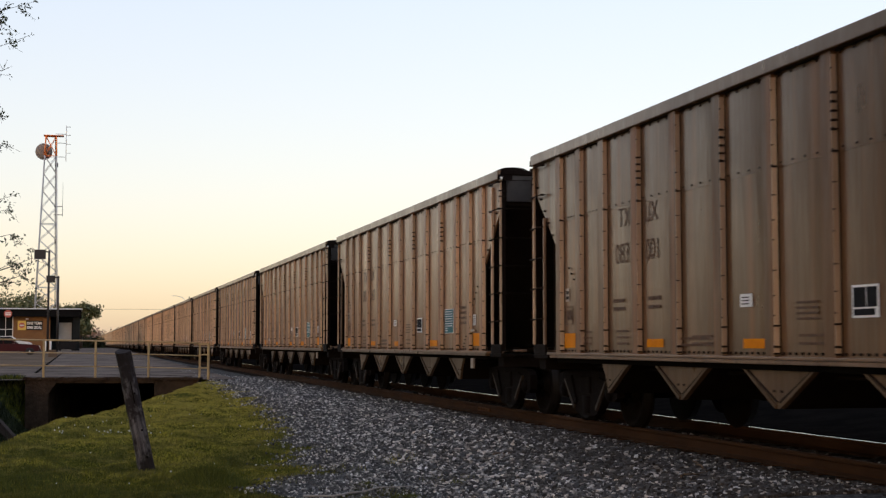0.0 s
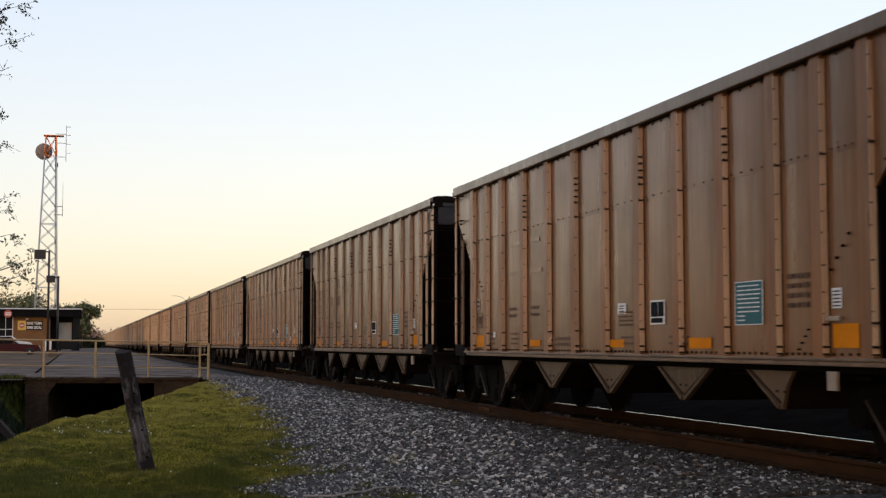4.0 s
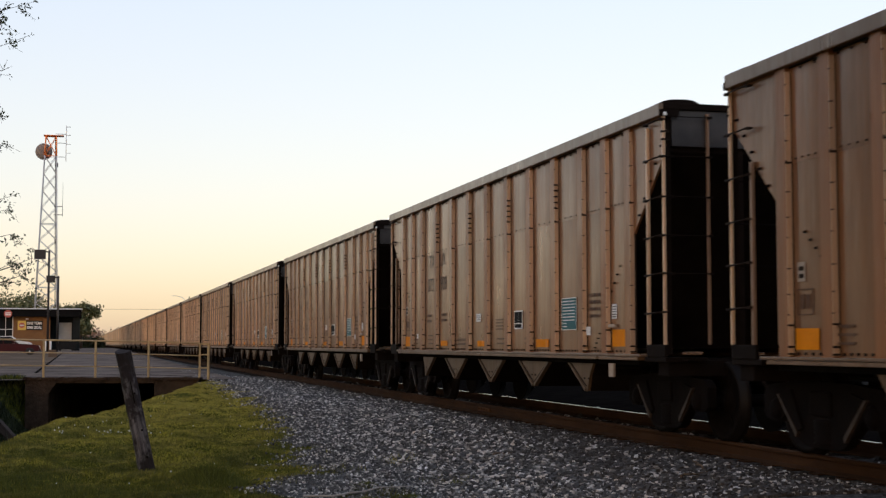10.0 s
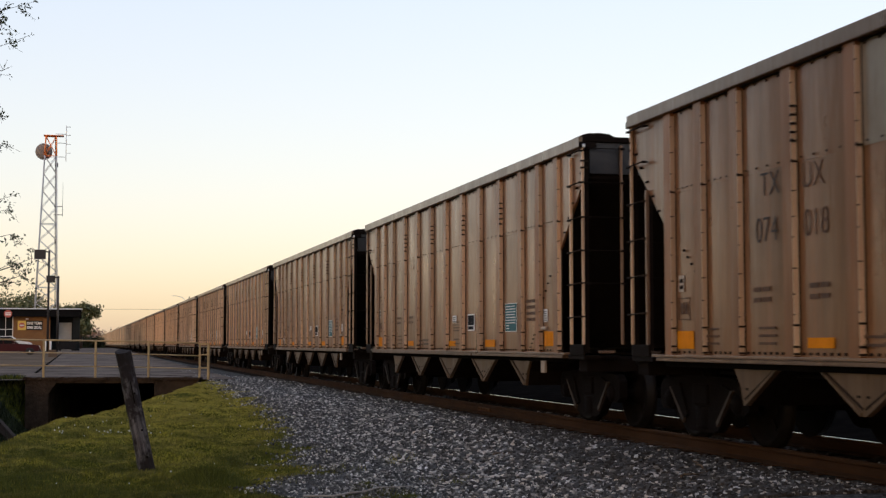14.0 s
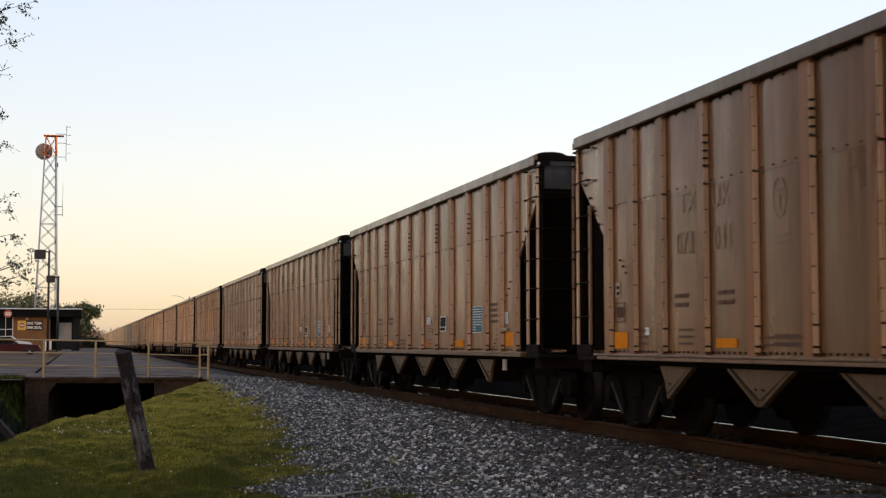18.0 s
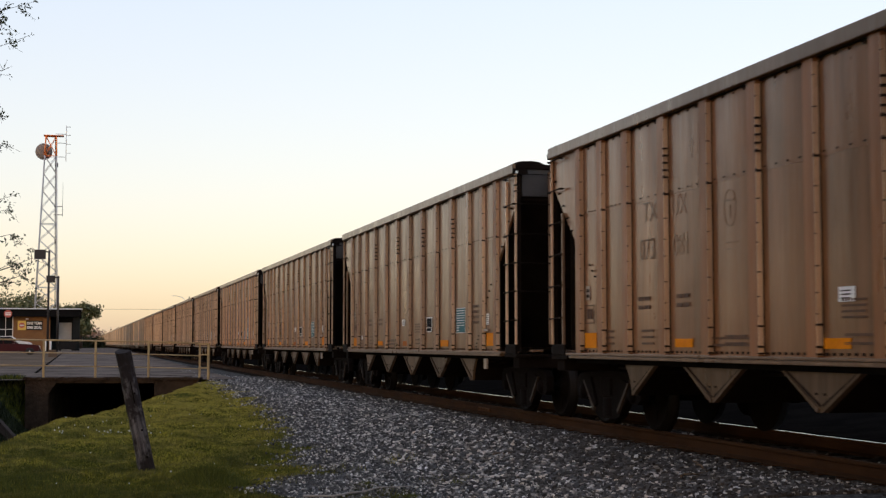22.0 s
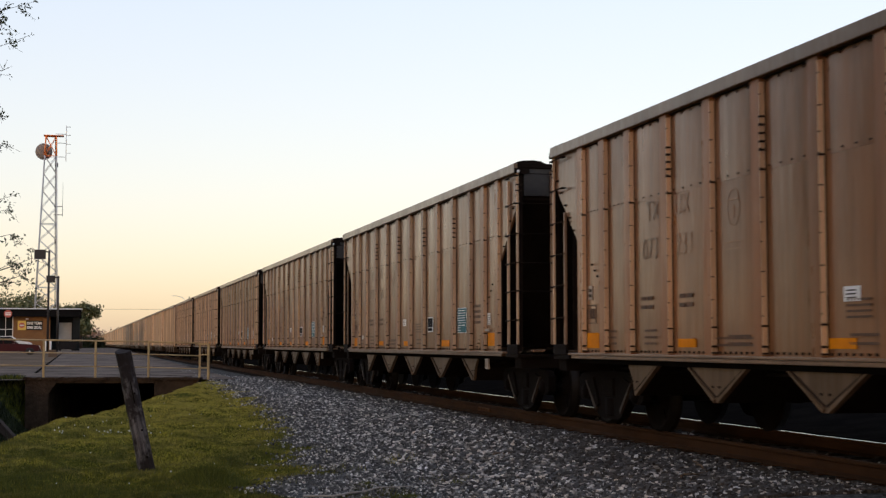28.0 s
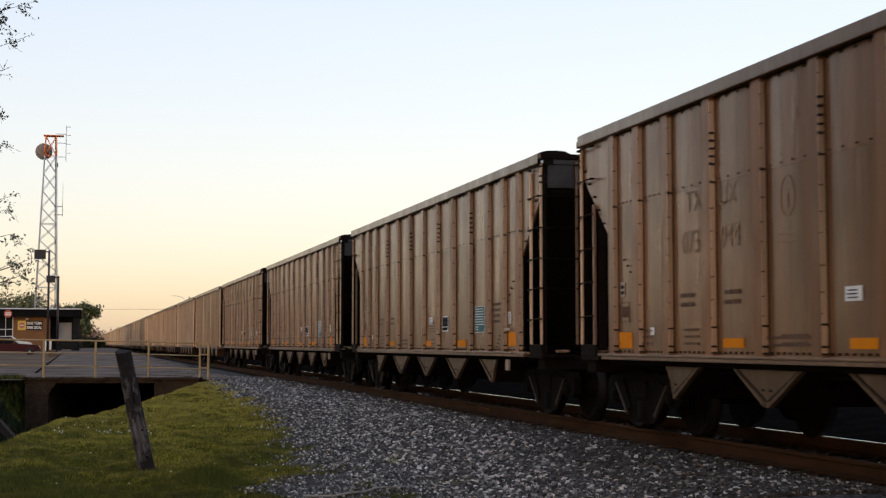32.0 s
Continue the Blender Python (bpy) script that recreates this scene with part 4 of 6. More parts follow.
        for i, (a, w) in enumerate(((0.02, 0.16), (0.2, 0.13), (0.355, 0.15)) if k % 3 else ((0.02, 0.24), (0.28, 0.2))):
            if k < 7 or i == 0:
                mark(p, "text_line", WHITE, 10.91 + a, 10.91 + a + w, z - 0.013, z, 0.008)
    p = mark(car, "data_sticker", WHITE, 12.77, 12.93, 1.42, 1.60, label="small white sticker with dark writing")
    for k in range(5):
        mark(p, "text_line", STUD, 12.79, 12.91, 1.436 + 0.032 * k, 1.448 + 0.032 * k, 0.006)
    part("card_holder", boxm(SX - 0.045, SX - 0.0125, yl(12.93), yl(12.70), 1.31, 1.352, 0.005), POSTGREY, car, "small grey card holder")
    bm = bmesh.new()
    for k in range(4):
        for a, w in ((11.95, 0.13), (12.11, 0.09), (12.23, 0.13)):
            box(bm, SX - 0.016, SX - 0.012, yl(a + w), yl(a), 1.715 - k * 0.09, 1.76 - k * 0.09)
    for d, w in ((7.75, 0.5), (9.2, 0.5), (2.0, 0.3), (3.2, 0.35), (5.4, 0.5)):
        for k in range(2 if d > 5 else 3):
            box(bm, SX - 0.016, SX - 0.012, yl(d + w), yl(d), 1.10 + k * 0.075, 1.125 + k * 0.075)
    for k in range(4):
        box(bm, SX - 0.016, SX - 0.012, yl(8.1), yl(7.7), 1.33 + k * 0.05, 1.35 + k * 0.05)
    for d, w in ((3.1, 0.35), (4.2, 0.35)):
        for k in range(2):
            for a, b in ((0.0, 0.16), (0.19, 0.35)):
                box(bm, SX - 0.016, SX - 0.012, yl(d + b), yl(d + a), 1.515 + k * 0.1, 1.56 + k * 0.1)
    for y0, y1, z0, z1 in ((1.30, 1.60, 1.37, 1.382), (1.30, 1.60, 1.60, 1.612), (1.30, 1.315, 1.37, 1.612), (1.585, 1.60, 1.37, 1.612), (1.36, 1.44, 1.43, 1.56), (1.47, 1.54, 1.43, 1.56), (5.05, 6.0, 1.155, 1.18), (5.05, 6.0, 1.085, 1.11)):
        box(bm, SX - 0.016, SX - 0.012, yl(y1), yl(y0), z0, z1)
    p = mark(car, "data_sticker", POSTGREY, 1.32, 1.46, 1.68, 1.86, label="small pale sticker with writing")
    for k in range(2):
        mark(p, "text_line", STUD, 1.345, 1.435, 1.71 + 0.07 * k, 1.75 + 0.07 * k, 0.006)
    tagged(part("stencil_block", bm, GHOST, car, "worn stencilled data lines"), kind="stuff")
    bm = bmesh.new()
    for k in range(4):
        box(bm, SX - 0.035, SX - 0.0125, yl(12.79 + 0.1 * k), yl(12.765 + 0.1 * k), 1.75 + 0.1 * k, 1.772 + 0.1 * k)
        box(bm, SX - 0.035, SX - 0.0125, yl(12.19 + 0.06 * k), yl(12.165 + 0.06 * k), 1.05 + 0.06 * k, 1.066 + 0.06 * k)
        box(bm, SX - 0.035, SX - 0.0125, yl(1.49 + 0.1 * k), yl(1.465 + 0.1 * k), 2.12 - 0.08 * k, 2.142 - 0.08 * k)
    tagged(part("step_cleat", bm, BLACK, car), kind="stuff")
    part("roping_plate", boxm(-1.56, -1.53, yl(12.86), yl(12.70), 0.70, 0.866), POSTGREY, car, "pale plate below the sill")
    return car


def build_far_car():
    """The wagon as it stays far off: same form, fewer pieces."""
    car = thing("hopper_car", (0, 0, 0), "dusty brown ribbed coal hopper wagon far along the train", "railway wagon", "wagons of the coal train")
    part("hopper", core(), None, car)
    pts = [(-7.2, 3.705), (7.2, 3.705), (7.2, 3.33), (6.3, 2.42), (6.3, 0.985), (-6.3, 0.985), (-6.3, 2.42), (-7.2, 3.33)]
    bm = prism(bmesh.new(), pts, SX + 0.01, -1.503, "x")
    for k in range(len(RIBS_AT) - 1):
        bowed(bm, yl(RIBS_AT[k + 1]), yl(RIBS_AT[k]), 0.985, 3.705, SX - 0.008)
    part("side_sheet", bm, SIDE, car)
    part("far_side", boxm(1.503, 1.52, -6.3, 6.3, 0.985, 3.705), SIDE, car)
    bm, be = bmesh.new(), bmesh.new()
    for d in RIBS_AT:
        y = yl(d)
        prism(bm, [(-1.505, y + 0.105), (RX, y + 0.095), (RX, y - 0.095), (-1.505, y - 0.105)], 0.985, 3.71, "z")
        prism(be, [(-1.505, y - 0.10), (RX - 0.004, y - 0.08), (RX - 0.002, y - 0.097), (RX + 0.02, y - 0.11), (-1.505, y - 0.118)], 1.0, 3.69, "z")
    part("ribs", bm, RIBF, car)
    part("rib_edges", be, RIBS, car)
    part("top_chord", boxm(-1.61, 1.61, -HALF, HALF, 3.70, 3.845), CHORD, car)
    part("side_sill", boxm(-1.59, 1.59, -6.5, 6.5, 0.87, 0.985), SILL, car)
    for e in (-1, 1):
        y0, y1 = sorted((e * (HALF - 0.09), e * HALF))
        part("end_sheet", boxm(-1.44, 1.44, y0, y1, 3.33, 3.70), BLACK, car)
        for x in (-1.54, -0.98):
            part("end_post", boxm(x - 0.035, x + 0.035, y0, y1, 0.93, 3.70), RIBS, car)
    for k, d in enumerate(CHUTES_AT):
        tri = [(-0.79, 0.865), (0.79, 0.865), (0.05, 0.475), (-0.05, 0.475)]
        c = part("discharge_chute", prism(bmesh.new(), tri, -1.45, 1.40, "x"), CHUTE, car)
        c.location = (0, yl(d), 0)
    fm, bo, sp, wh, cp = FAR_TRUCK
    for e in (1, -1):
        t = part("truck", bo, None, car)
        t.location = (0, e * 6.24, 0)
        for m in fm:
            part("side_frame", m, None, t)
        for a in (1, -1):
            w = part("wheelset", wh, None, t)
            w.location = (0, a * 0.89, 0.457)
    part("centre_sill", boxm(-0.18, 0.18, -7.9, 7.9, 0.62, 0.90), BLACK, car)
    return car


FAR_TRUCK = truck_meshes()
NEAR_CARS, ALL_CARS = 19, 73
CARS = {}


def build_train():
    proto = build_car()
    far = build_far_car()
    for n in range(-3, ALL_CARS):
        y = A0 + PITCH_CAR * n - HALF
        src = proto if -1 <= n < NEAR_CARS else far
        m = Matrix.Translation((XC, y, 0))
        if n == -1 or n == NEAR_CARS:
            src.matrix_basis = m
            CARS[n] = src
        else:
            CARS[n] = copy_thing(src, m)


build_train()


LEAFGRASS = leafy("dark_green_blades", (0.05, 0.06, 0.008), (0.10, 0.11, 0.012), (0.19, 0.19, 0.024))

# ---- lettering and marks that differ from wagon to wagon ----
NUMBERS = {0: ("083", "001"), 1: ("083", "163"), 3: ("083", "308"), 4: ("083", "385"), 5: ("073", "908"), 6: ("074", "018"), 8: ("073", "031"),
           9: ("073", "481"), 10: ("073", "081"), 11: ("073", "036"), 13: ("073", "233"), 14: ("073", "859"), 15: ("073", "944")}
ON_SIDE = Matrix(((0, 0, -1, 0), (-1, 0, 0, 0), (0, 1, 0, 0), (0, 0, 0, 1)))


def side_spot(d, z, lift=0.0125):
    return Matrix.Translation((SX - lift, yl(d), z)) @ ON_SIDE


def number_wagons():
    for n, (a, b) in NUMBERS.items():
        car = CARS[n]
        for text, d, z, s, squeeze in (("TX", 3.46, 2.64, 0.34, 0.9), ("UX", 4.28, 2.64, 0.34, 0.9), (a, 3.38, 2.20, 0.36, 0.86), (b, 4.33, 2.20, 0.36, 0.86)):
            m = side_spot(d, z) @ Matrix.Diagonal((squeeze, 1, 1, 1))
            faint = d > 4 and n in (0, 6, 8, 9, 10, 11, 13, 14, 15)
            lettering("wagon_lettering", text, s, GHOST if n == 0 or (n == 6 and faint) else FAINT if (faint and n != 14) or n == 11 else WORN if n > 6 else STENCIL, car, m)
        # the worn oval mark beside the number
        if n not in (3, 4, 8, 9, 10, 13, 14, 15):
            continue
        bm = bmesh.new()
        for k in range(24):
            p, q = (Vector((0, 0.135 * math.cos(a_), 0.19 * math.sin(a_))) for a_ in (2 * math.pi * k / 24, 2 * math.pi * (k + 1) / 24))
            tube(bm, p, q, 0.006, seg=4)
        box(bm, -0.01, 0.0, -0.10, 0.10, 0.07, 0.09)
        box(bm, -0.01, 0.0, -0.012, 0.012, -0.11, 0.02)
        for k in range(2):
            box(bm, -0.01, 0.0, -0.17, 0.17, -0.36 - 0.07 * k, -0.348 - 0.07 * k)
        ob = part("worn_mark", bm, FAINT, car, "worn oval mark")
        ob.location, ob.scale = (SX - 0.0095, yl(5.55), 2.5), (0.35, 1, 1)
    for n in (2, 7, 12, 16, 17):
        for d0, d1, z in ((3.2, 3.66, 2.53), (4.16, 4.6, 2.53), (3.1, 3.66, 2.08), (4.16, 4.7, 2.08)):
            mark(CARS[n], "worn_lettering", FAINT, d0, d1, z + 0.07, z + 0.13, label="worn away lettering")


def spray(car, d, z, w, h, seed):
    """A looping sprayed scrawl."""
    rng = random.Random(seed)
    for s in range(5):
        cu = bpy.data.curves.new("spray_line", "CURVE")
        cu.dimensions, cu.bevel_depth, cu.bevel_resolution, cu.resolution_u = "3D", rng.uniform(0.009, 0.016), 0, 6
        sp = cu.splines.new("BEZIER")
        n = 6
        sp.bezier_points.add(n - 1)
        x = rng.uniform(0, w * 0.7)
        for k, p in enumerate(sp.bezier_points):
            up = k % 2 == 0
            p.co = (0, -(x + rng.uniform(-0.08, 0.08)), z + (h * rng.uniform(0.6, 1) if up else h * rng.uniform(0, 0.4)))
            p.handle_left_type = p.handle_right_type = "AUTO"
            x = min(x + w * rng.uniform(0.04, 0.16), w)
        tmp = bpy.data.objects.new("spray_line", cu)
        me = bpy.data.meshes.new_from_object(tmp)
        bpy.data.objects.remove(tmp)
        me.transform(Matrix.Translation((SX - 0.012, yl(d), 0)) @ Matrix.Diagonal((0.15, 1, 1, 1)))
        me.materials.clear()
        me.materials.append(SPRAY)
        part("spray_line", me, None, car, "pale blue-grey sprayed scrawl")


def mark_wagons():
    for n in range(-1, NEAR_CARS):
        car = CARS[n]
        early = n in (0, 1, 3, 5, 11, 14, 15)
        d = 6.56 if early else 7.66
        p = mark(car, "data_sticker", WHITE, d, d + 0.27, 1.475, 1.605, label="small white sticker")
        for k in range(3):
            mark(p, "text_line", STENCIL, d + 0.04, d + 0.2, 1.50 + 0.032 * k, 1.512 + 0.032 * k, 0.006)
        d = 6.62 if early else 7.40
        mark(car, "reflector", FADED if n in (3, 9, 11, 12) else ORANGE, d, d + 0.45, 1.065, 1.16, label="orange reflective tape")


mark_wagons()
number_wagons()
spray(CARS[13], 9.66, 1.02, 0.78, 0.85, 2)
spray(CARS[13], 10.82, 1.76, 0.72, 0.42, 5)
for n_ in (2, 5, 8, 11, 14, 15, 16):
    mark(CARS[n_], "data_sticker", WHITE, 2.25, 2.36, 1.21, 1.30, label="small white sticker")
for n_ in (4, 5, 6):
    mark(CARS[n_], "data_sticker", WHITE, 11.83, 12.0, 1.22, 1.33, label="small white sticker")


def leaf_cloud(centres, per, spread, size, seed, flat=1.0):
    rng = np.random.default_rng(seed)
    c = np.repeat(np.array(centres, float), per, 0)
    n = len(c)
    p = c + rng.normal(size=(n, 3)) * spread * np.array((1, 1, flat))
    a = rng.normal(size=(n, 3))
    a /= np.linalg.norm(a, axis=1)[:, None]
    b = np.cross(a, rng.normal(size=(n, 3)))
    b /= np.linalg.norm(b, axis=1)[:, None]
    s = size * (0.6 + 0.8 * rng.random(n))[:, None]
    V = np.stack([p - a * s, p - b * s * 0.45, p + a * s, p + b * s * 0.45], 1).reshape(-1, 3)
    F = np.arange(4 * n).reshape(-1, 4)
    return V.tolist(), F.tolist()


for i_, ob_ in enumerate([c for c in CARS[6].children if c.name.startswith("upper_sheet")]):
    if 4 <= i_ <= 8:
        ob_.material_slots[0].link = "OBJECT"
        ob_.material_slots[0].material = WASHED
        ob_["label"] = "grey washed-out upper sheet"


# every wagon has weathered in its own way: the oldest are sooty, some are washed paler or greyer; the far ones also
# carry a painted dimming of distance
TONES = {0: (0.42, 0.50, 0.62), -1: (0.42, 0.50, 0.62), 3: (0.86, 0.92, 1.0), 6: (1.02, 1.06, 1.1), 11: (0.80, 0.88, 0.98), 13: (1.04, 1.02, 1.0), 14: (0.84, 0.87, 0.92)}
tone_rng = random.Random(23)
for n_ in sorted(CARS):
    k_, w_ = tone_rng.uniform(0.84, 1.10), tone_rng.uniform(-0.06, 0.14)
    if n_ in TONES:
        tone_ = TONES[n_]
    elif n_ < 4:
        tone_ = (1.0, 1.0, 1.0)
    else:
        # from wagon 13 on, distance's dimming and greying are put into the tone
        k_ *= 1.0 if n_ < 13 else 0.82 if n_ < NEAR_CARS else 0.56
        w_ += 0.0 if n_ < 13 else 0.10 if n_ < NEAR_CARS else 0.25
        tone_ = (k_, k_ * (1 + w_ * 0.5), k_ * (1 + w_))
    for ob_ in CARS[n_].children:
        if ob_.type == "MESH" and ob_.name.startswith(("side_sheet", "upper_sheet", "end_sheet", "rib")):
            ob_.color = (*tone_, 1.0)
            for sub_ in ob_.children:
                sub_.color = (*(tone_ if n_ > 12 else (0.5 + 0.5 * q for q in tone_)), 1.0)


# ---- beside the track ----
def build_post():
    post = thing("wooden_post", (0.78, 17.37, -0.36), "weathered grey leaning wooden post with a dark split top", "post")
    bm = bmesh.new()
    rng = random.Random(3)
    rows, seg = 16, 10
    rings = []
    for k in range(rows + 1):
        t = k / rows
        z = -0.25 + 1.67 * t
        ring = []
        for i in range(seg):
            a = 2 * math.pi * i / seg
            sq = 1 / max(abs(math.cos(a)), abs(math.sin(a))) ** 0.55
            r = 0.088 * sq * (1 + rng.uniform(-0.06, 0.06)) * (1.0 - 0.06 * t)
            top = rng.uniform(-0.05, 0.04) if k == rows else 0
            ring.append(bm.verts.new((math.cos(a) * r * 1.12, math.sin(a) * r * 0.95, z + top)))
        rings.append(ring)
    for k in range(rows):
        for i in range(seg):
            bm.faces.new((rings[k][i], rings[k][(i + 1) % seg], rings[k + 1][(i + 1) % seg], rings[k + 1][i]))
    bm.faces.new(rings[-1])
    ob = part("shaft", bm, POSTWOOD, post)
    ob.matrix_basis = pose(0, 0, 0, 2, -12.3, 8)
    bm = boxm(-0.006, 0.006, -0.088, -0.078, 0.78, 1.05)
    crack = part("crack", bm, BLACK, ob, "dark split in the wood")
    for z in (0.9, 0.45, 0.12):
        part("nail", tube(bmesh.new(), (0.02, -0.07, z), (0.02, -0.105, z), 0.012, seg=6), CAST, ob)
    return post


build_post()


def wall_pt(px_, z, out=0.0):
    """A point on the culvert's face, px_ metres along it from its left end."""
    ca, sa = 0.9685, -0.249
    return Vector((-1.5 + ca * px_ + sa * out, 41.18 - 0.257 * 0 + sa * px_ - ca * out, z))


WALL = Matrix.Translation((-1.5, 41.18, 0)) @ Matrix.Rotation(math.atan2(-0.249, 0.9685), 4, "Z")


def build_culvert():
    cul = thing("culvert", (0, 0, 0), "stained concrete culvert with a wide dark opening under the road", "culvert", kind="structure")
    cul.matrix_basis = WALL
    w = 4.85
    o0, o1, otop = 0.66, 3.62, 0.0
    # face with its opening, chamfered at the upper left corner
    part("left_pier", prism(bmesh.new(), [(0, -2.0), (o0, -2.0), (o0, -0.28), (o0 + 0.2, otop), (o0 + 0.2, 0.12), (0, 0.16)], 0.0, 0.45, "y"), CONCRETE, cul)
    part("right_pier", boxm(o1, w, 0.0, 0.45, -2.0, otop + 0.09, 0.02), CONCRETE, cul)
    part("lintel", boxm(o0 + 0.2, o1, 0.0, 0.45, otop, otop + 0.11, 0.02), CONCRETE, cul)
    rng = random.Random(17)
    bm = bmesh.new()
    n = 60
    low = [(-0.05 + (w + 0.1) * i / n, 0.112 - abs(rng.gauss(0, 0.018))) for i in range(n + 1)]
    top = [(-0.05 + (w + 0.1) * i / n, 0.172 + rng.uniform(-0.02, 0.012)) for i in range(n + 1)]
    for i in range(n):
        j = rng.uniform(-0.09, -0.03)
        prism(bm, [low[i], low[i + 1], top[i + 1], top[i]], j, 0.42, "y")
    bmesh.ops.remove_doubles(bm, verts=bm.verts[:], dist=0.0005)
    part("coping", bm, CONCRETE, cul, "crumbling concrete coping")
    bm = boxm(o0 - 0.2, o0, 0.45, 9.0, -2.0, 0.0)
    box(bm, o1, o1 + 0.2, 0.45, 9.0, -2.0, 0.0)
    box(bm, o0, o1, 8.8, 9.0, -2.0, 0.0)
    box(bm, o0 - 0.2, o1 + 0.2, 0.45, 9.0, 0.0, 0.05)
    part("barrel", bm, CONCRETE, cul)
    return cul


build_culvert()


def build_railing():
    rail = thing("yellow_railing", (0, 0, 0), "weathered yellow pipe railing above the culvert", "railing")
    rail.matrix_basis = WALL
    xs = [-2.45, -1.0, 0.47, 1.93, 3.42, 4.86, 5.10]
    tops = [1.25, 1.235, 1.21, 1.19, 1.165, 1.125, 1.12]
    for x, t in zip(xs, tops):
        z0 = 0.1
        part("post", boxm(x - 0.028, x + 0.028, 0.106, 0.162, z0, t, 0.008), YELLOW, rail)
    for name, drop in (("top_rail", 0.0), ("mid_rail", 0.355), ("low_rail", 0.72)):
        for i in range(len(xs) - 2):
            a, b = Vector((xs[i], 0.134, tops[i] - drop)), Vector((xs[i + 1], 0.134, tops[i + 1] - drop))
            if drop:
                a.x, b.x = a.x + 0.03, b.x - 0.03
            part(name, tube(bmesh.new(), a, b, 0.024 if not drop else 0.015, seg=8), YELLOW, rail)
    part("post", boxm(4.955, 5.01, 0.9, 0.96, 0.1, 1.12, 0.008), YELLOW, rail)
    for z in (1.105, 0.80, 0.43):
        part("end_bar", boxm(4.83, 5.13, 0.085, 0.183, z - 0.02, z + 0.02, 0.006), YELLOW, rail)
        part("return_rail", tube(bmesh.new(), (5.1, 0.15, z), (4.98, 0.93, z), 0.022, seg=8), YELLOW, rail)
    return rail


build_railing()


def build_log():
    log = thing("timber_baulk", (-1.85, 35.8, -0.88), "old grey timber baulk lying on the ditch bank", "timber")
    ob = part("baulk", boxm(-0.9, 0.75, -0.10, 0.10, -0.09, 0.09, 0.02), BAULK, log)
    ob.matrix_basis = pose(0, 0, 0, 0, 46, -20)


build_log()


def clump(x, y, r, n, h, seed):
    """A darker, taller tuft in the turf."""
    rng = np.random.default_rng(seed)
    a, q = rng.random(n) * 6.283, r * np.sqrt(rng.random(n))
    px, py = x + q * np.cos(a), y + q * np.sin(a) * 1.3
    pz = height(px, py)
    hh = h * (0.5 + 0.7 * rng.random(n)) * (1.15 - q / r)
    w = 0.005
    ln = rng.normal(size=(n, 2)) * 0.4 * hh[:, None]
    V = np.stack([np.stack([px - w, py, pz - 0.01], 1), np.stack([px + w, py, pz - 0.01], 1), np.stack([px + ln[:, 0], py + ln[:, 1], pz + hh], 1)], 1).reshape(-1, 3)
    me = cloud("grass_clump", V.tolist(), np.arange(3 * n).reshape(-1, 3).tolist(), LEAFGRASS)
    tagged(new("grass_clump", me), "darker green tuft of taller grass", "grass", kind="stuff")


clump(1.45, 16.2, 0.42, 6500, 0.22, 3)
# These two low clumps paint in the dimmer light at the near left.
clump(0.0, 15.4, 0.9, 9000, 0.06, 4)
clump(-0.6, 16.6, 0.8, 7000, 0.06, 6)
clump(2.3, 32.2, 0.5, 2500, 0.08, 7)
tagged(grass("verge_grass", 16000, -6.0, -1.55, 41.0, 42.5, 0.05, 0.2, lambda x, y, r: x < -1.6, 29, LEAFGRASS, 2.0),
       "green grass on the road's verge beside the culvert", "grass", kind="stuff")


# ---- small flowers and twigs ----
def flowers():
    rng = np.random.default_rng(12)
    V, F = [], []
    for k in range(60):
        t = rng.random()
        if t < 0.6:
            x, y = -0.3 + 1.3 * rng.random() + 0.4 * rng.normal(), 22 + 3.5 * rng.random()
        else:
            x, y = -1 + 4 * rng.random(), 15 + 18 * rng.random()
        if beyond(CREST, np.array(x), np.array(y)) > -0.05 or x > gravel_edge(y):
            continue
        z = float(height(x, y)) + 0.07 + 0.04 * rng.random()
        r = 0.008 + 0.006 * rng.random()
        b = len(V)
        V += [(x, y, z + r), (x + r, y, z), (x, y + r, z), (x - r, y, z), (x, y - r, z), (x, y, z - r)]
        F += [(b, b + 1, b + 2), (b, b + 2, b + 3), (b, b + 3, b + 4), (b, b + 4, b + 1), (b + 5, b + 2, b + 1), (b + 5, b + 3, b + 2), (b + 5, b + 4, b + 3), (b + 5, b + 1, b + 4)]
    tagged(new("clover_flowers", cloud("clover_flowers", V, F, WHITE)), "tiny white clover heads in the grass", "flowers", kind="stuff")


flowers()
TWIG = grained("bleached_twig", (0.50, 0.44, 0.38), (0.36, 0.31, 0.26), 9, 0.8, bump=0.2)
bm_ = bmesh.new()
bent_ = [Vector(p) for p in ((0, 0, 0), (0.13, -0.16, 0.01), (0.27, -0.26, 0.02), (0.44, -0.17, 0.035), (0.62, -0.02, 0.03), (0.80, 0.14, 0.05), (0.95, 0.26, 0.04), (1.22, 0.46, 0.02))]
for i_, (p_, q_) in enumerate(zip(bent_, bent_[1:])):
    tube(bm_, p_, q_, 0.013 - 0.001 * i_, 0.012 - 0.001 * i_, seg=6)
tw_ = thing("dry_twig", (2.2, 14.22, float(height(2.6, 14.2)) + 0.065), "long bent bleached twig lying across grass and gravel", "twig", "twigs on the gravel")
part("stem", bm_, TWIG, tw_)
for x_, y_, r_, n_ in ((2.75, 13.75, 0.28, 2600), (3.2, 14.0, 0.30, 2600), (3.0, 15.0, 0.16, 700), (4.0, 14.9, 0.15, 600)):
    clump(x_, y_, r_, n_, 0.06, int(100 * x_))


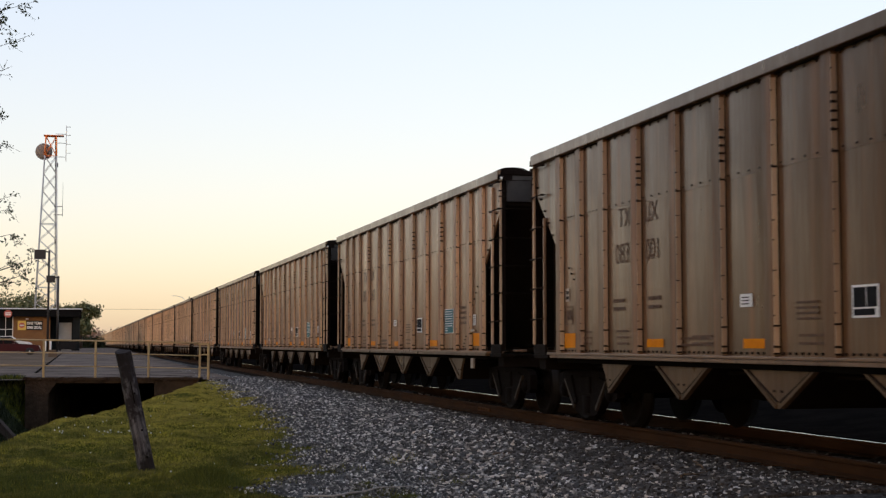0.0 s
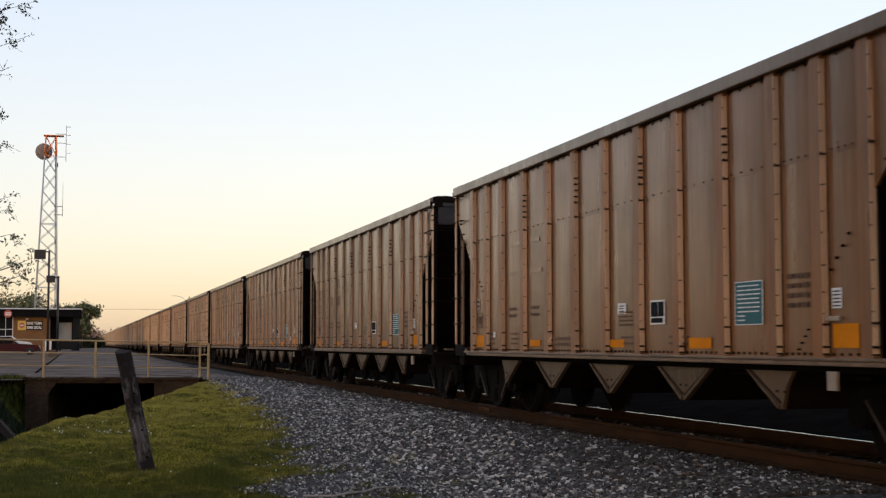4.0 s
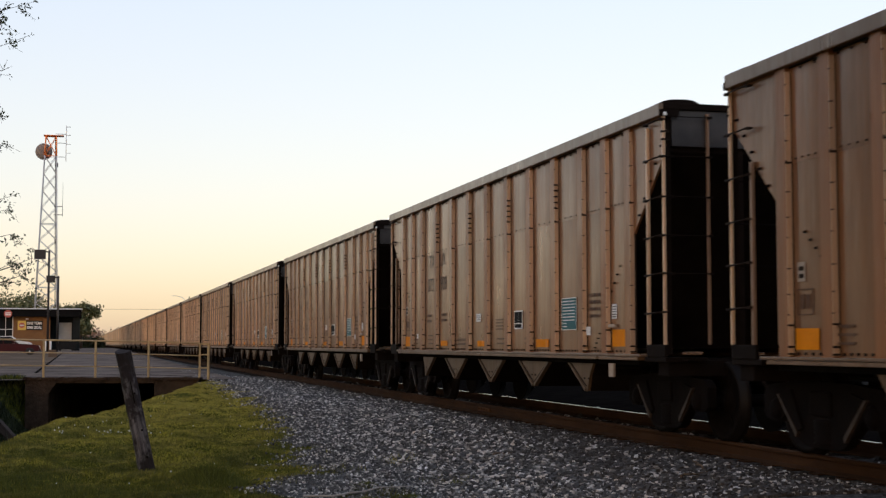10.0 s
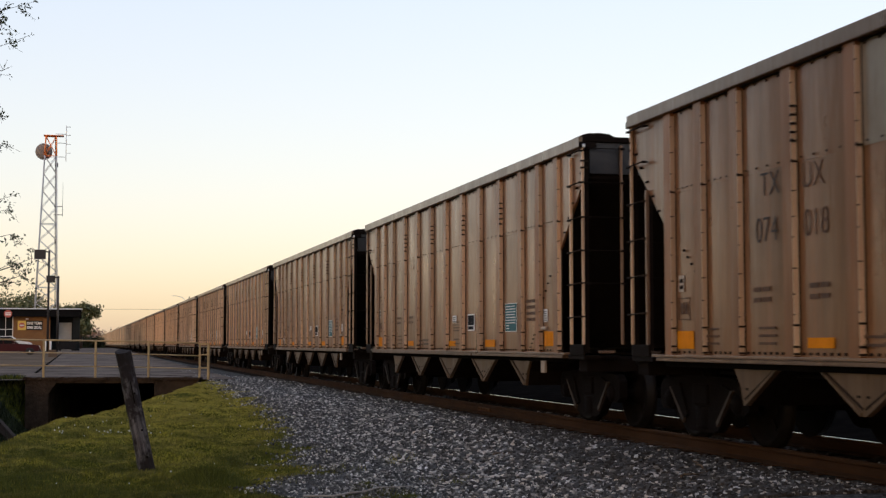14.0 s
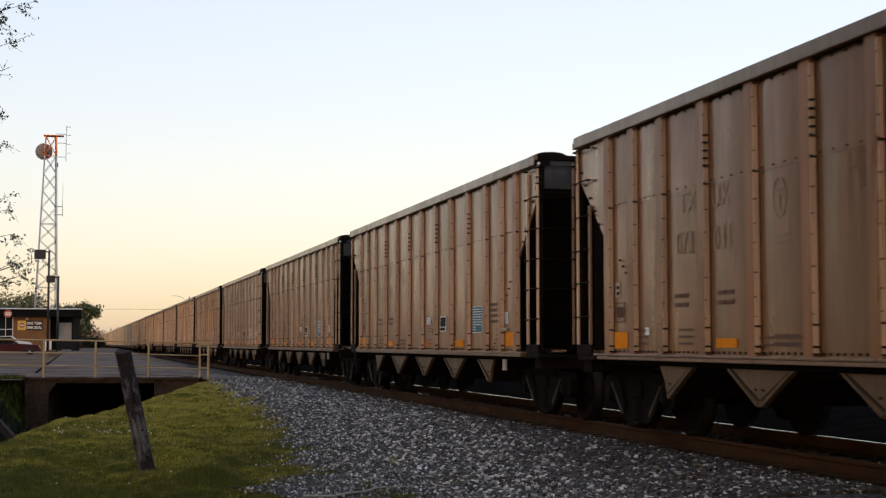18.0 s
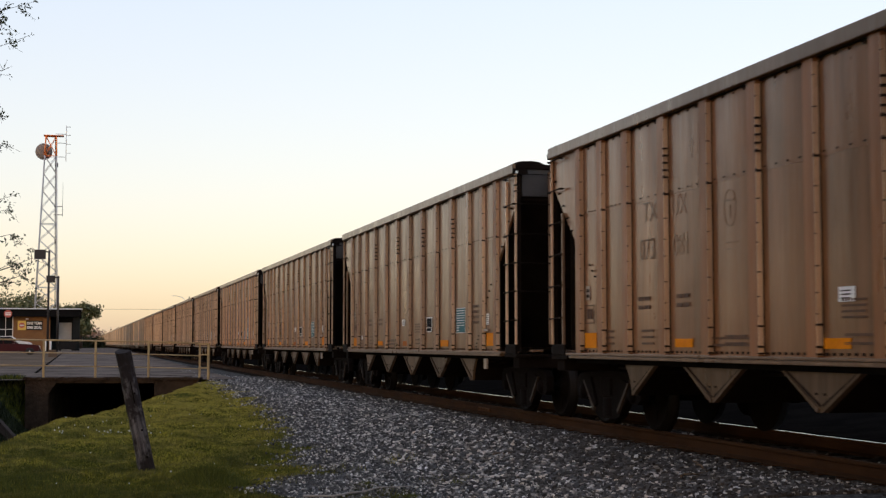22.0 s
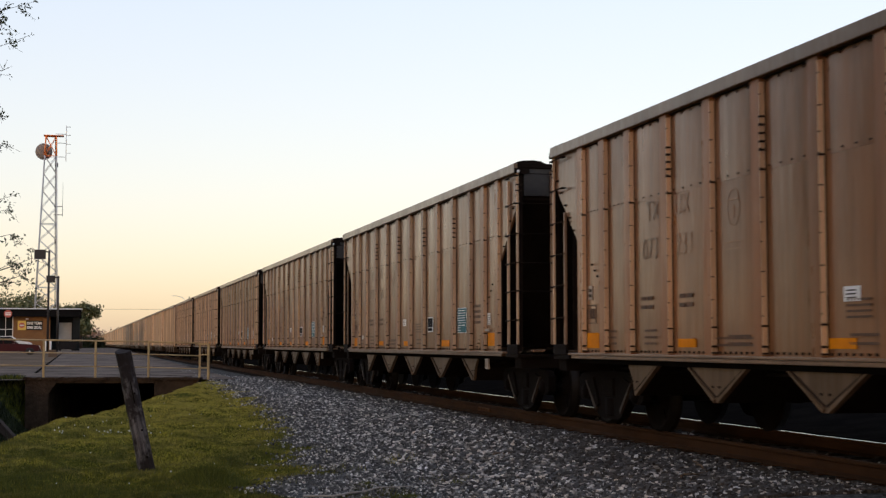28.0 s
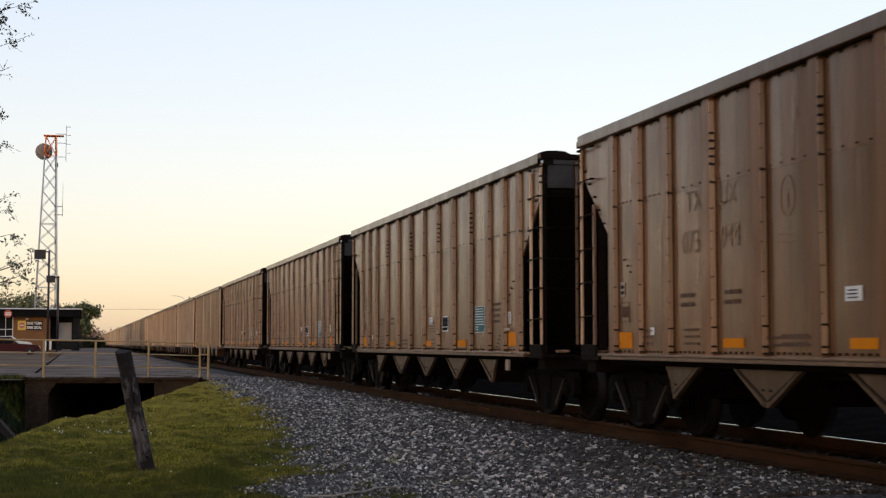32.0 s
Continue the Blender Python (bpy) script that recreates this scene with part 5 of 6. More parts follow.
for k_, (x_, y_, a_, l_) in enumerate(((6.1, 13.2, 70, 0.7), (4.9, 16.6, 15, 0.3), (5.6, 12.6, 35, 0.55))):
    z_ = float(height(x_, y_)) + 0.06
    bm_ = bmesh.new()
    p_ = Vector((0, 0, 0))
    for i_ in range(5):
        q_ = p_ + Vector((l_ / 5, 0.05 * math.sin(2.1 * i_ + k_), 0.012 * math.cos(1.7 * i_)))
        tube(bm_, p_, q_, 0.012 - 0.0012 * i_, 0.011 - 0.0012 * i_, seg=6)
        p_ = q_
    tw_ = thing("dry_twig", (x_, y_, z_), "dry pale twig lying on the gravel", "twig", "twigs on the gravel")
    part("stem", bm_, PALECON, tw_).matrix_basis = pose(0, 0, 0, 0, 0, a_)


# ---- the yard's building ----
def yz(y):
    return float(height(-3.0, y))


def build_depot():
    g = 0.38
    dep = thing("depot_building", (0, 145.6, g), "low flat-roofed depot with ochre wall and black fascia", "building")
    part("side_wall", boxm(-24, -7.95, 0, 0.3, 0, 3.5), DARKWALL, dep)
    part("ochre_wall", boxm(-6.55, -3.75, 0, 0.3, 0, 3.5), OCHRE, dep, "ochre brick wall")
    part("pier", boxm(-3.74, -3.0, -0.05, 0.3, 0, 3.5, 0.02), OCHRE, dep)
    part("recess_wall", boxm(-2.99, -0.85, 1.5, 1.8, 0, 3.5), DARKWALL, dep, "dark wall in the recess")
    part("end_wall", boxm(-0.85, -0.15, -0.1, 8, 0, 3.5), DARKWALL, dep)
    part("back_wall", boxm(-24, -0.15, 8.0, 8.3, 0, 3.5), DARKWALL, dep)
    part("left_wall", boxm(-24.3, -24, 0, 8.3, 0, 3.5), DARKWALL, dep)
    part("fascia", boxm(-24.6, -0.0, -0.8, 8.6, 3.4, 4.12, 0.02), FASCIA, dep, "black metal fascia")
    part("roof", boxm(-24.7, 0.08, -0.9, 8.7, 4.121, 4.23, 0.02), ROOF, dep, "flat roof with a pale edge")
    d = part("door", boxm(-2.2, -0.95, 1.42, 1.49, 0.05, 2.85, 0.01), PALEDOOR, dep, "pale grey roller door")
    for k in range(7):
        part("slat", boxm(-2.18, -0.97, 1.405, 1.42, 0.1 + k * 0.39, 0.46 + k * 0.39, 0.008), PALEDOOR, d)
    w = part("window", boxm(-7.94, -6.56, 0.12, 0.2, 0.4, 3.4), GLASS, dep, "tall dark shop window")
    for x0, x1, z0, z1 in ((-7.95, -7.87, 0.3, 3.45), (-6.63, -6.55, 0.3, 3.45), (-7.3, -7.24, 0.3, 3.45), (-7.94, -6.56, 2.1, 2.18), (-7.94, -6.56, 0.3, 0.4), (-7.94, -7.3, 1.3, 1.36)):
        part("window_frame", boxm(x0, x1, 0.04, 0.12, z0, z1), ROOF, w)
    part("wall_lamp", boxm(-5.35, -5.1, -0.25, 0.0, 3.12, 3.26, 0.02), ROOF, dep)
    sg = thing("wall_sign", (-4.9, 145.55, g + 2.5), "white-lettered dark wall sign with a yellow square", "sign")
    part("yellow_square", boxm(-1.22, -0.42, -0.06, 0.04, -0.42, 0.5, 0.01), SIGNYEL, sg)
    em_ = part("emblem", lathe(bmesh.new(), [(-0.08, 0.27), (-0.06, 0.27)], 20, "y"), SIGNRED, sg, "round red emblem")
    em_.location = (-0.82, 0, 0.04)
    part("emblem_band", boxm(-0.2, 0.2, -0.088, -0.081, -0.06, 0.06), ROOF, em_)
    part("board", boxm(-0.40, 1.14, -0.06, 0.04, -0.42, 0.5, 0.01), BLACKPAINT, sg)
    for t, z in (("ONE TEAM", 0.24), ("ONE GOAL", -0.18)):
        lettering("sign_lettering", t, 0.37, WHITE, sg, pose(0.37, -0.066, z, 90, 0, 0) @ Matrix.Diagonal((0.76, 1, 1, 1)), weight=0.012)
    rs = thing("round_sign", (-7.02, 144.68, g + 3.66), "round red and white sign on the fascia", "sign")
    bm = lathe(bmesh.new(), [(-0.06, 0.38), (0.06, 0.38)], 20, "y")
    part("disc", bm, SIGNRED, rs)
    for z in (0.08, -0.1):
        part("writing_bar", boxm(-0.26, 0.26, -0.075, -0.062, z - 0.05, z + 0.05), WHITE, rs)


build_depot()


def build_parked_car():
    car = thing("parked_pickup", (-4.75, 108.0, float(yard_z(-4.75, 108.0)) + 0.03), "dark red pickup truck parked in the yard", "car")
    body = [(-2.7, 0.45), (-2.7, 1.0), (-1.8, 1.05), (-1.5, 1.62), (-0.35, 1.66), (0.3, 1.14), (2.0, 1.0), (2.12, 0.86), (2.14, 0.42), (1.78, 0.34), (-2.5, 0.34)]
    bm = prism(bmesh.new(), body, -0.85, 0.85, "y")
    bmesh.ops.bevel(bm, geom=bm.edges[:], offset=0.04, segments=2, affect="EDGES")
    part("body", bm, REDCAR, car)
    part("side_window", prism(bmesh.new(), [(-1.65, 1.1), (-1.42, 1.55), (-0.4, 1.58), (0.1, 1.14)], -0.875, -0.855, "y"), GLASS, car)
    part("pillar", boxm(-0.9, -0.83, -0.885, -0.876, 1.1, 1.58), REDCAR, car)
    part("windscreen", prism(bmesh.new(), [(-0.30, 1.64), (-0.27, 1.66), (0.32, 1.18), (0.29, 1.15)], -0.7, 0.7, "y"), GLASS, car)
    part("headlight", boxm(2.0, 2.15, -0.84, -0.55, 0.74, 0.9, 0.02), ROOF, car)
    part("bumper", boxm(2.05, 2.22, -0.82, 0.82, 0.36, 0.56, 0.03), DARKMETAL, car)
    part("mirror", boxm(-0.12, 0.05, -1.05, -0.87, 1.1, 1.24, 0.03), REDCAR, car)
    wm = as_mesh("tyre", lathe(bmesh.new(), [(-0.12, 0.2), (-0.12, 0.33), (-0.09, 0.36), (0.09, 0.36), (0.12, 0.33), (0.12, 0.2)], 20, "y"), TYRE)
    rm = as_mesh("rim", lathe(bmesh.new(), [(-0.125, 0.02), (-0.11, 0.19), (0.1, 0.2)], 16, "y"), GALV)
    for x in (-1.7, 1.3):
        for y in (-0.78, 0.78):
            w = part("wheel", wm, None, car)
            w.location = (x, y, 0.36)
            part("rim", rm, None, w)
    car.scale = (0.86, 0.87, 0.72)
    # a white van's bonnet shows just behind it
    van = thing("white_car", (-6.1, 126.0, float(yard_z(-6.1, 126.0)) + 0.03), "white car parked behind the pickup", "car")
    body = [(-2.0, 0.4), (-2.0, 1.1), (-1.3, 1.62), (0.3, 1.64), (1.0, 1.15), (1.9, 1.02), (2.05, 0.8), (2.05, 0.35), (-1.9, 0.3)]
    bm = prism(bmesh.new(), body, -0.85, 0.85, "y")
    bmesh.ops.bevel(bm, geom=bm.edges[:], offset=0.04, segments=2, affect="EDGES")
    part("body", bm, ROOF, van)
    part("side_window", prism(bmesh.new(), [(-1.2, 1.12), (-1.1, 1.54), (0.28, 1.56), (0.8, 1.16)], -0.875, -0.855, "y"), GLASS, van)
    for x in (-1.3, 1.3):
        for y in (-0.78, 0.78):
            w = part("wheel", wm, None, van)
            w.location = (x, y, 0.36)

    van.scale = (0.98, 0.98, 0.86)


build_parked_car()


def build_yard_bits():
    blk = thing("concrete_block", (-1.75, 93.0, yz(93)), "pale tapered concrete block on the asphalt", "block")
    part("block", prism(bmesh.new(), [(-0.3, -0.02), (0.3, -0.02), (0.2, 0.5), (-0.2, 0.5)], -0.25, 0.25, "y"), PALECON, blk)
    for x in (-3.25, -2.85):
        b = thing("bollard", (x, 140.5, yz(140)), "short white bollard before the depot", "bollard", "bollards before the depot")
        part("bollard_post", lathe(bmesh.new(), [(-0.02, 0.1), (0.95, 0.1), (1.02, 0.06)], 12, "z"), WHITE, b)
    bin_ = thing("wheeled_bin", (-1.4, 143.4, float(yard_z(-1.6, 143.4)) + 0.03), "dark low skip standing before the roller door", "bin")
    part("tub", prism(bmesh.new(), [(-0.85, 0.12), (0.85, 0.12), (1.0, 0.85), (-0.7, 0.95)], -0.5, 0.5, "y"), BLACKPAINT, bin_)
    part("lid", boxm(-0.7, 1.0, -0.52, 0.52, 0.9, 0.98, 0.02), BLACKPAINT, bin_)
    for x in (-0.6, 0.6):
        part("castor", lathe(bmesh.new(), [(-0.05, 0.12), (0.05, 0.12)], 12, "y"), TYRE, bin_).location = (x, -0.4, 0.12)


build_yard_bits()


def build_hedge():
    V, F = leaf_cloud([(-0.6 + 0.1 * k, 206.5 + 0.3 * math.sin(k), 0.55 + 0.3 * (k % 5)) for k in range(38)], 70, 0.22, 0.14, 14)
    tagged(new("low_hedge", cloud("low_hedge", V, F, WEED)), "dark low hedge at the end of the yard", "hedge", kind="stuff")
    st = thing("fallen_branch", (2.54, 40.4, -0.3), "pale curved dead branch leaning on the culvert bank", "branch")
    bm = bmesh.new()
    pts = [Vector((-0.12, 0.0, -0.1)), Vector((0.05, 0.0, 0.03)), Vector((0.2, 0.02, 0.12)), Vector((0.42, 0.05, 0.17))]
    for i, (p, q) in enumerate(zip(pts, pts[1:])):
        tube(bm, p, q, 0.03 - 0.007 * i, 0.023 - 0.007 * i, 8)
    part("stem", bm, POSTGREY, st)



def build_lamp(x, y, top, bx, label):
    z = yz(y)
    lamp = thing("flood_light", (x, y, z), label, "street lamp", "flood lights of the yard")
    part("pole", tube(bmesh.new(), (0, 0, -0.02), (0, 0, top - z), 0.11, 0.09, 10), DARKMETAL, lamp)
    part("arm", boxm(-0.35, 0.1, -0.06, 0.06, top - z - 0.2, top - z - 0.08), DARKMETAL, lamp)
    h = part("lamp_head", boxm(-0.35 - bx, -0.3, -0.3, 0.3, top - z - bx * 0.85, top - z + 0.0, 0.04), DARKMETAL, lamp, "box-shaped lamp head")
    part("visor", boxm(-0.37 - bx, -0.28, -0.36, -0.3, top - z - 0.06, top - z + 0.03), DARKMETAL, h)


build_lamp(-2.95, 132.7, 9.6, 0.95, "dark pole with a box-shaped flood light")
build_lamp(-2.1, 132.6, 7.25, 0.7, "shorter dark pole with a box-shaped flood light")


def build_tower():
    t = thing("lattice_tower", (-3.95, 176.0, yz(170)), "grey lattice radio tower with an orange top and a dish", "radio tower")
    H = 25.8
    bays = 13

    def corner(k, z):
        w = 1.42 - 0.80 * z / H
        sx, sy = ((-1, -1), (1, -1), (1, 1), (-1, 1))[k % 4]
        return Vector((sx * w - 0.3 + 0.32 * z / H, sy * w, z))
    levels = [H * (1 - (1 - i / bays) ** 0.92) for i in range(bays + 1)]
    for k in range(4):
        for lo, hi, m, nm in ((0, levels[-2], GALV, "leg"), (levels[-2], H, SIGNAL, "top_leg")):
            part(nm, tube(bmesh.new(), corner(k, lo), corner(k, hi), 0.085, 0.07, 6), m, t, "orange leg" if m is SIGNAL else "")
    for i in range(bays):
        m = SIGNAL if i == bays - 1 else GALV
        for k in range(4):
            a, b = corner(k, levels[i]), corner(k + 1, levels[i])
            c, d = corner(k, levels[i + 1]), corner(k + 1, levels[i + 1])
            part("brace", tube(bmesh.new(), a, d, 0.036, seg=5), m, t)
            part("brace", tube(bmesh.new(), b, c, 0.036, seg=5), m, t)
            if i in (bays - 1, 4, 8):
                part("strut", tube(bmesh.new(), a, b, 0.04, seg=5), m, t)
            if i == bays - 1:
                part("strut", tube(bmesh.new(), c, d, 0.05, seg=5), m, t)
    dish = lathe(bmesh.new(), [(-0.38, 0.3), (-0.32, 0.78), (-0.1, 0.98), (0.34, 1.02), (0.42, 0.96), (0.45, 0.4)], 24, "y")
    part("dish", dish, DISH, t, "dark drum-shaped dish").location = (-0.85, 1.25, 24.1)
    part("dish_mount", tube(bmesh.new(), (-0.6, 0.9, 24.0), (-0.3, 0.5, 24.1), 0.07, seg=6), GALV, t)
    mast = part("mast", tube(bmesh.new(), (1.78, 0, 22.8), (1.78, 0, 27.2), 0.045, seg=6), ROOF, t, "pale whip mast")
    for z in (23.3, 25.0, 26.1):
        part("mast_arm", tube(bmesh.new(), (0.5, 0, z), (1.78, 0, z), 0.035, seg=5), DARKMETAL, t)
    for z in (23.8, 24.9, 26.0, 27.0):
        part("element", tube(bmesh.new(), (1.78, 0, z), (2.3, 0, z), 0.03, seg=5), DARKMETAL, mast)
    part("platform", boxm(-0.85, 1.5, -0.7, 0.7, 25.82, 25.88), SIGNAL, t)
    for z in (16.2, 17.2):
        part("side_bracket", tube(bmesh.new(), (0.5, -0.5, z), (1.5, -0.5, z), 0.04, seg=5), DARKMETAL, t)
    part("side_antenna", tube(bmesh.new(), (1.5, -0.5, 16.0), (1.5, -0.5, 20.2), 0.03, 0.012, 5), DARKMETAL, t)
    for z in (22.0, 12.7):
        part("junction_box", boxm(0.62, 0.9, -0.7, -0.4, z, z + 0.5, 0.02), DARKMETAL, t)
    part("feed_line", tube(bmesh.new(), (0.9, 0.4, 0), (0.5, 0.3, H), 0.05, seg=5), DARKMETAL, t)


build_tower()


def build_street_lamp():
    s = thing("street_lamp", (11.65, 152.2, -0.85), "grey cobra-head street lamp beyond the train", "street lamp")
    pts = [(0, 0, 0), (0, 0, 5.8), (-0.8, 0, 6.5), (-1.3, 0, 6.9), (-1.9, 0, 7.05)]
    bm = bmesh.new()
    for p, q in zip(pts, pts[1:]):
        tube(bm, p, q, 0.022, 0.02, 8)
    part("pole", bm, GALV, s)
    part("lamp_head", boxm(-2.35, -1.85, -0.1, 0.1, 7.02, 7.075, 0.015), GALV, s)


build_street_lamp()
bm_ = bmesh.new()
for k_ in range(14):
    f0, f1 = k_ / 14, (k_ + 1) / 14
    tube(bm_, (-40 + 70 * f0, 240, 7.7 - 2.2 * f0 * (1 - f0) - 0.6 * f0), (-40 + 70 * f1, 240, 7.7 - 2.2 * f1 * (1 - f1) - 0.6 * f1), 0.03, seg=4)
tagged(new("overhead_wire", as_mesh("overhead_wire", bm_, DARKMETAL)), "thin dark overhead wire", "wire")
for x_, z_ in ((-40, 7.7), (30, 7.1)):
    up_ = thing("utility_pole", (x_, 240, -0.5), "wooden utility pole carrying the wire", "utility pole", "poles of the wire")
    part("pole_shaft", tube(bmesh.new(), (0, 0, -0.2), (0, 0, z_ + 0.9), 0.16, 0.11, 8), BARK, up_)


pole_ = thing("utility_pole", (14.6, 200.0, -0.3), "distant wooden pole with a cross-arm beyond the train", "utility pole", "poles of the wire")
part("pole_shaft", tube(bmesh.new(), (0, 0, 0), (0, 0, 8.0), 0.12, 0.06, 8), BARK, pole_)
part("cross_arm", boxm(-0.3, 0.3, -0.05, 0.05, 7.6, 7.7), BARK, pole_)


build_hedge()


# ---- trees ----
def build_tree(x, y, z, h, w, seed, mat, size, per=26):
    rng = random.Random(seed)
    tree = thing("tree", (x, y, z), "green broad-leaved tree behind the depot", "tree", "trees behind the yard")
    bm = bmesh.new()
    tube(bm, (0, 0, -0.2), (0.1, 0, h * 0.45), 0.28, 0.2, 8)
    tips = []
    for k in range(12):
        a = rng.uniform(0, 6.283)
        r = w * rng.uniform(0.25, 0.9)
        p = Vector((0.1, 0, h * rng.uniform(0.22, 0.45)))
        q = Vector((math.cos(a) * r * 0.5, math.sin(a) * r * 0.5, h * rng.uniform(0.45, 0.7)))
        e = Vector((math.cos(a) * r, math.sin(a) * r, h * rng.uniform(0.4, 0.97)))
        tube(bm, p, q, 0.13, 0.08, 6)
        tube(bm, q, e, 0.08, 0.03, 5)
        tips += [q, e, (q + e) / 2]
        for j in range(5):
            tips.append(e + Vector((rng.uniform(-1, 1), rng.uniform(-1, 1), rng.uniform(-0.8, 0.6))) * w * 0.28)
    part("trunk", bm, BARK, tree)
    V, F = leaf_cloud([tuple(t) for t in tips], per, w * 0.14, size, seed)
    part("crown", cloud("crown", V, F, mat), None, tree)
    return tree


TREES = [(-14.0, 190, 7.6, 5.5), (-9.6, 186, 6.9, 4.5), (-6.0, 192, 6.5, 4.2), (-2.6, 188, 5.0, 2.5), (-0.1, 184, 5.5, 2.1), (-20, 188, 8.4, 6.0)]
for k_, (x_, y_, h_, w_) in enumerate(TREES):
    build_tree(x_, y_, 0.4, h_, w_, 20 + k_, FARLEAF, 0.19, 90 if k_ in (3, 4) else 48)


# Unseen trees added behind the camera to shade the near wagons and gravel.
for k_, (x_, y_, h_, w_) in enumerate(((3.4, -4.8, 8.5, 2.5), (-1.2, -7.0, 9.0, 3.0), (2.2, -9.0, 9.5, 3.4), (-3.0, -11.0, 10.5, 4.0), (-8.5, -9.5, 9.5, 4.0), (0.5, -17.0, 11.0, 4.2), (-14.0, -13.0, 10.0, 4.5))):
    t_ = build_tree(x_, y_, float(height(x_, y_)) - 0.05, h_, w_, 40 + k_, LEAF, 0.24, 44)
    tagged(t_, "unseen leafy tree added to shade the near wagons", "tree", "trees beside the line")


# Unseen trees added on the left to darken reflections in the wagon sides.
for k_, (x_, y_, h_, w_) in enumerate(((-11.0, 10.0, 10.5, 4.8), (-10.5, 20.0, 10.0, 4.4), (-10.5, 31.0, 11.0, 4.4), (-13.5, 43.0, 11.5, 4.8), (-24.0, 52.0, 12.0, 5.5), (-20.0, 0.0, 10.0, 5.0))):
    t_ = build_tree(x_, y_, float(height(x_, y_)) - 0.05, h_, w_, 60 + k_, LEAF, 0.26, 48)
    tagged(t_, "unseen leafy tree added to darken the wagon sides", "tree", "trees along the ditch")


def build_bush(x, y, h, w, seed):
    bush = thing("bush", (x, y, float(height(x, y)) - 0.03), "unseen dark green bush added to shade the near grass", "bush", "bushes on the bank")
    rng = random.Random(seed)
    bm = bmesh.new()
    tips = []
    for k in range(9):
        a, r = rng.uniform(0, 6.283), w * rng.uniform(0.2, 0.8)
        e = Vector((math.cos(a) * r, math.sin(a) * r, h * rng.uniform(0.4, 0.9)))
        tube(bm, (0, 0, -0.05), e, 0.03, 0.01, 5)
        tips += [tuple(e * f) for f in (0.45, 0.7, 0.9, 1.0)]
    part("stems", bm, BARK, bush)
    V, F = leaf_cloud(tips, 90, w * 0.17, 0.06, seed)
    part("foliage", cloud("foliage", V, F, LEAF), None, bush)


# Unseen bushes, added only to shade the foreground grass.
for k_, (x_, y_, h_, w_) in enumerate(((-3.2, 10.2, 2.6, 1.2), (-4.9, 11.6, 2.8, 1.4), (-2.2, 8.2, 2.4, 1.1), (-6.6, 13.4, 2.6, 1.4))):
    build_bush(x_, y_, h_, w_, 90 + k_)


# Unseen canopy added overhead to shade the near gravel and wagon.
shade_ = build_tree(1.9, -2.2, float(height(1.9, -2.2)) - 0.05, 13.0, 4.4, 71, LEAF, 0.2, 60)
tagged(shade_, "unseen spreading tree added to shade the near gravel", "tree", "trees beside the line")


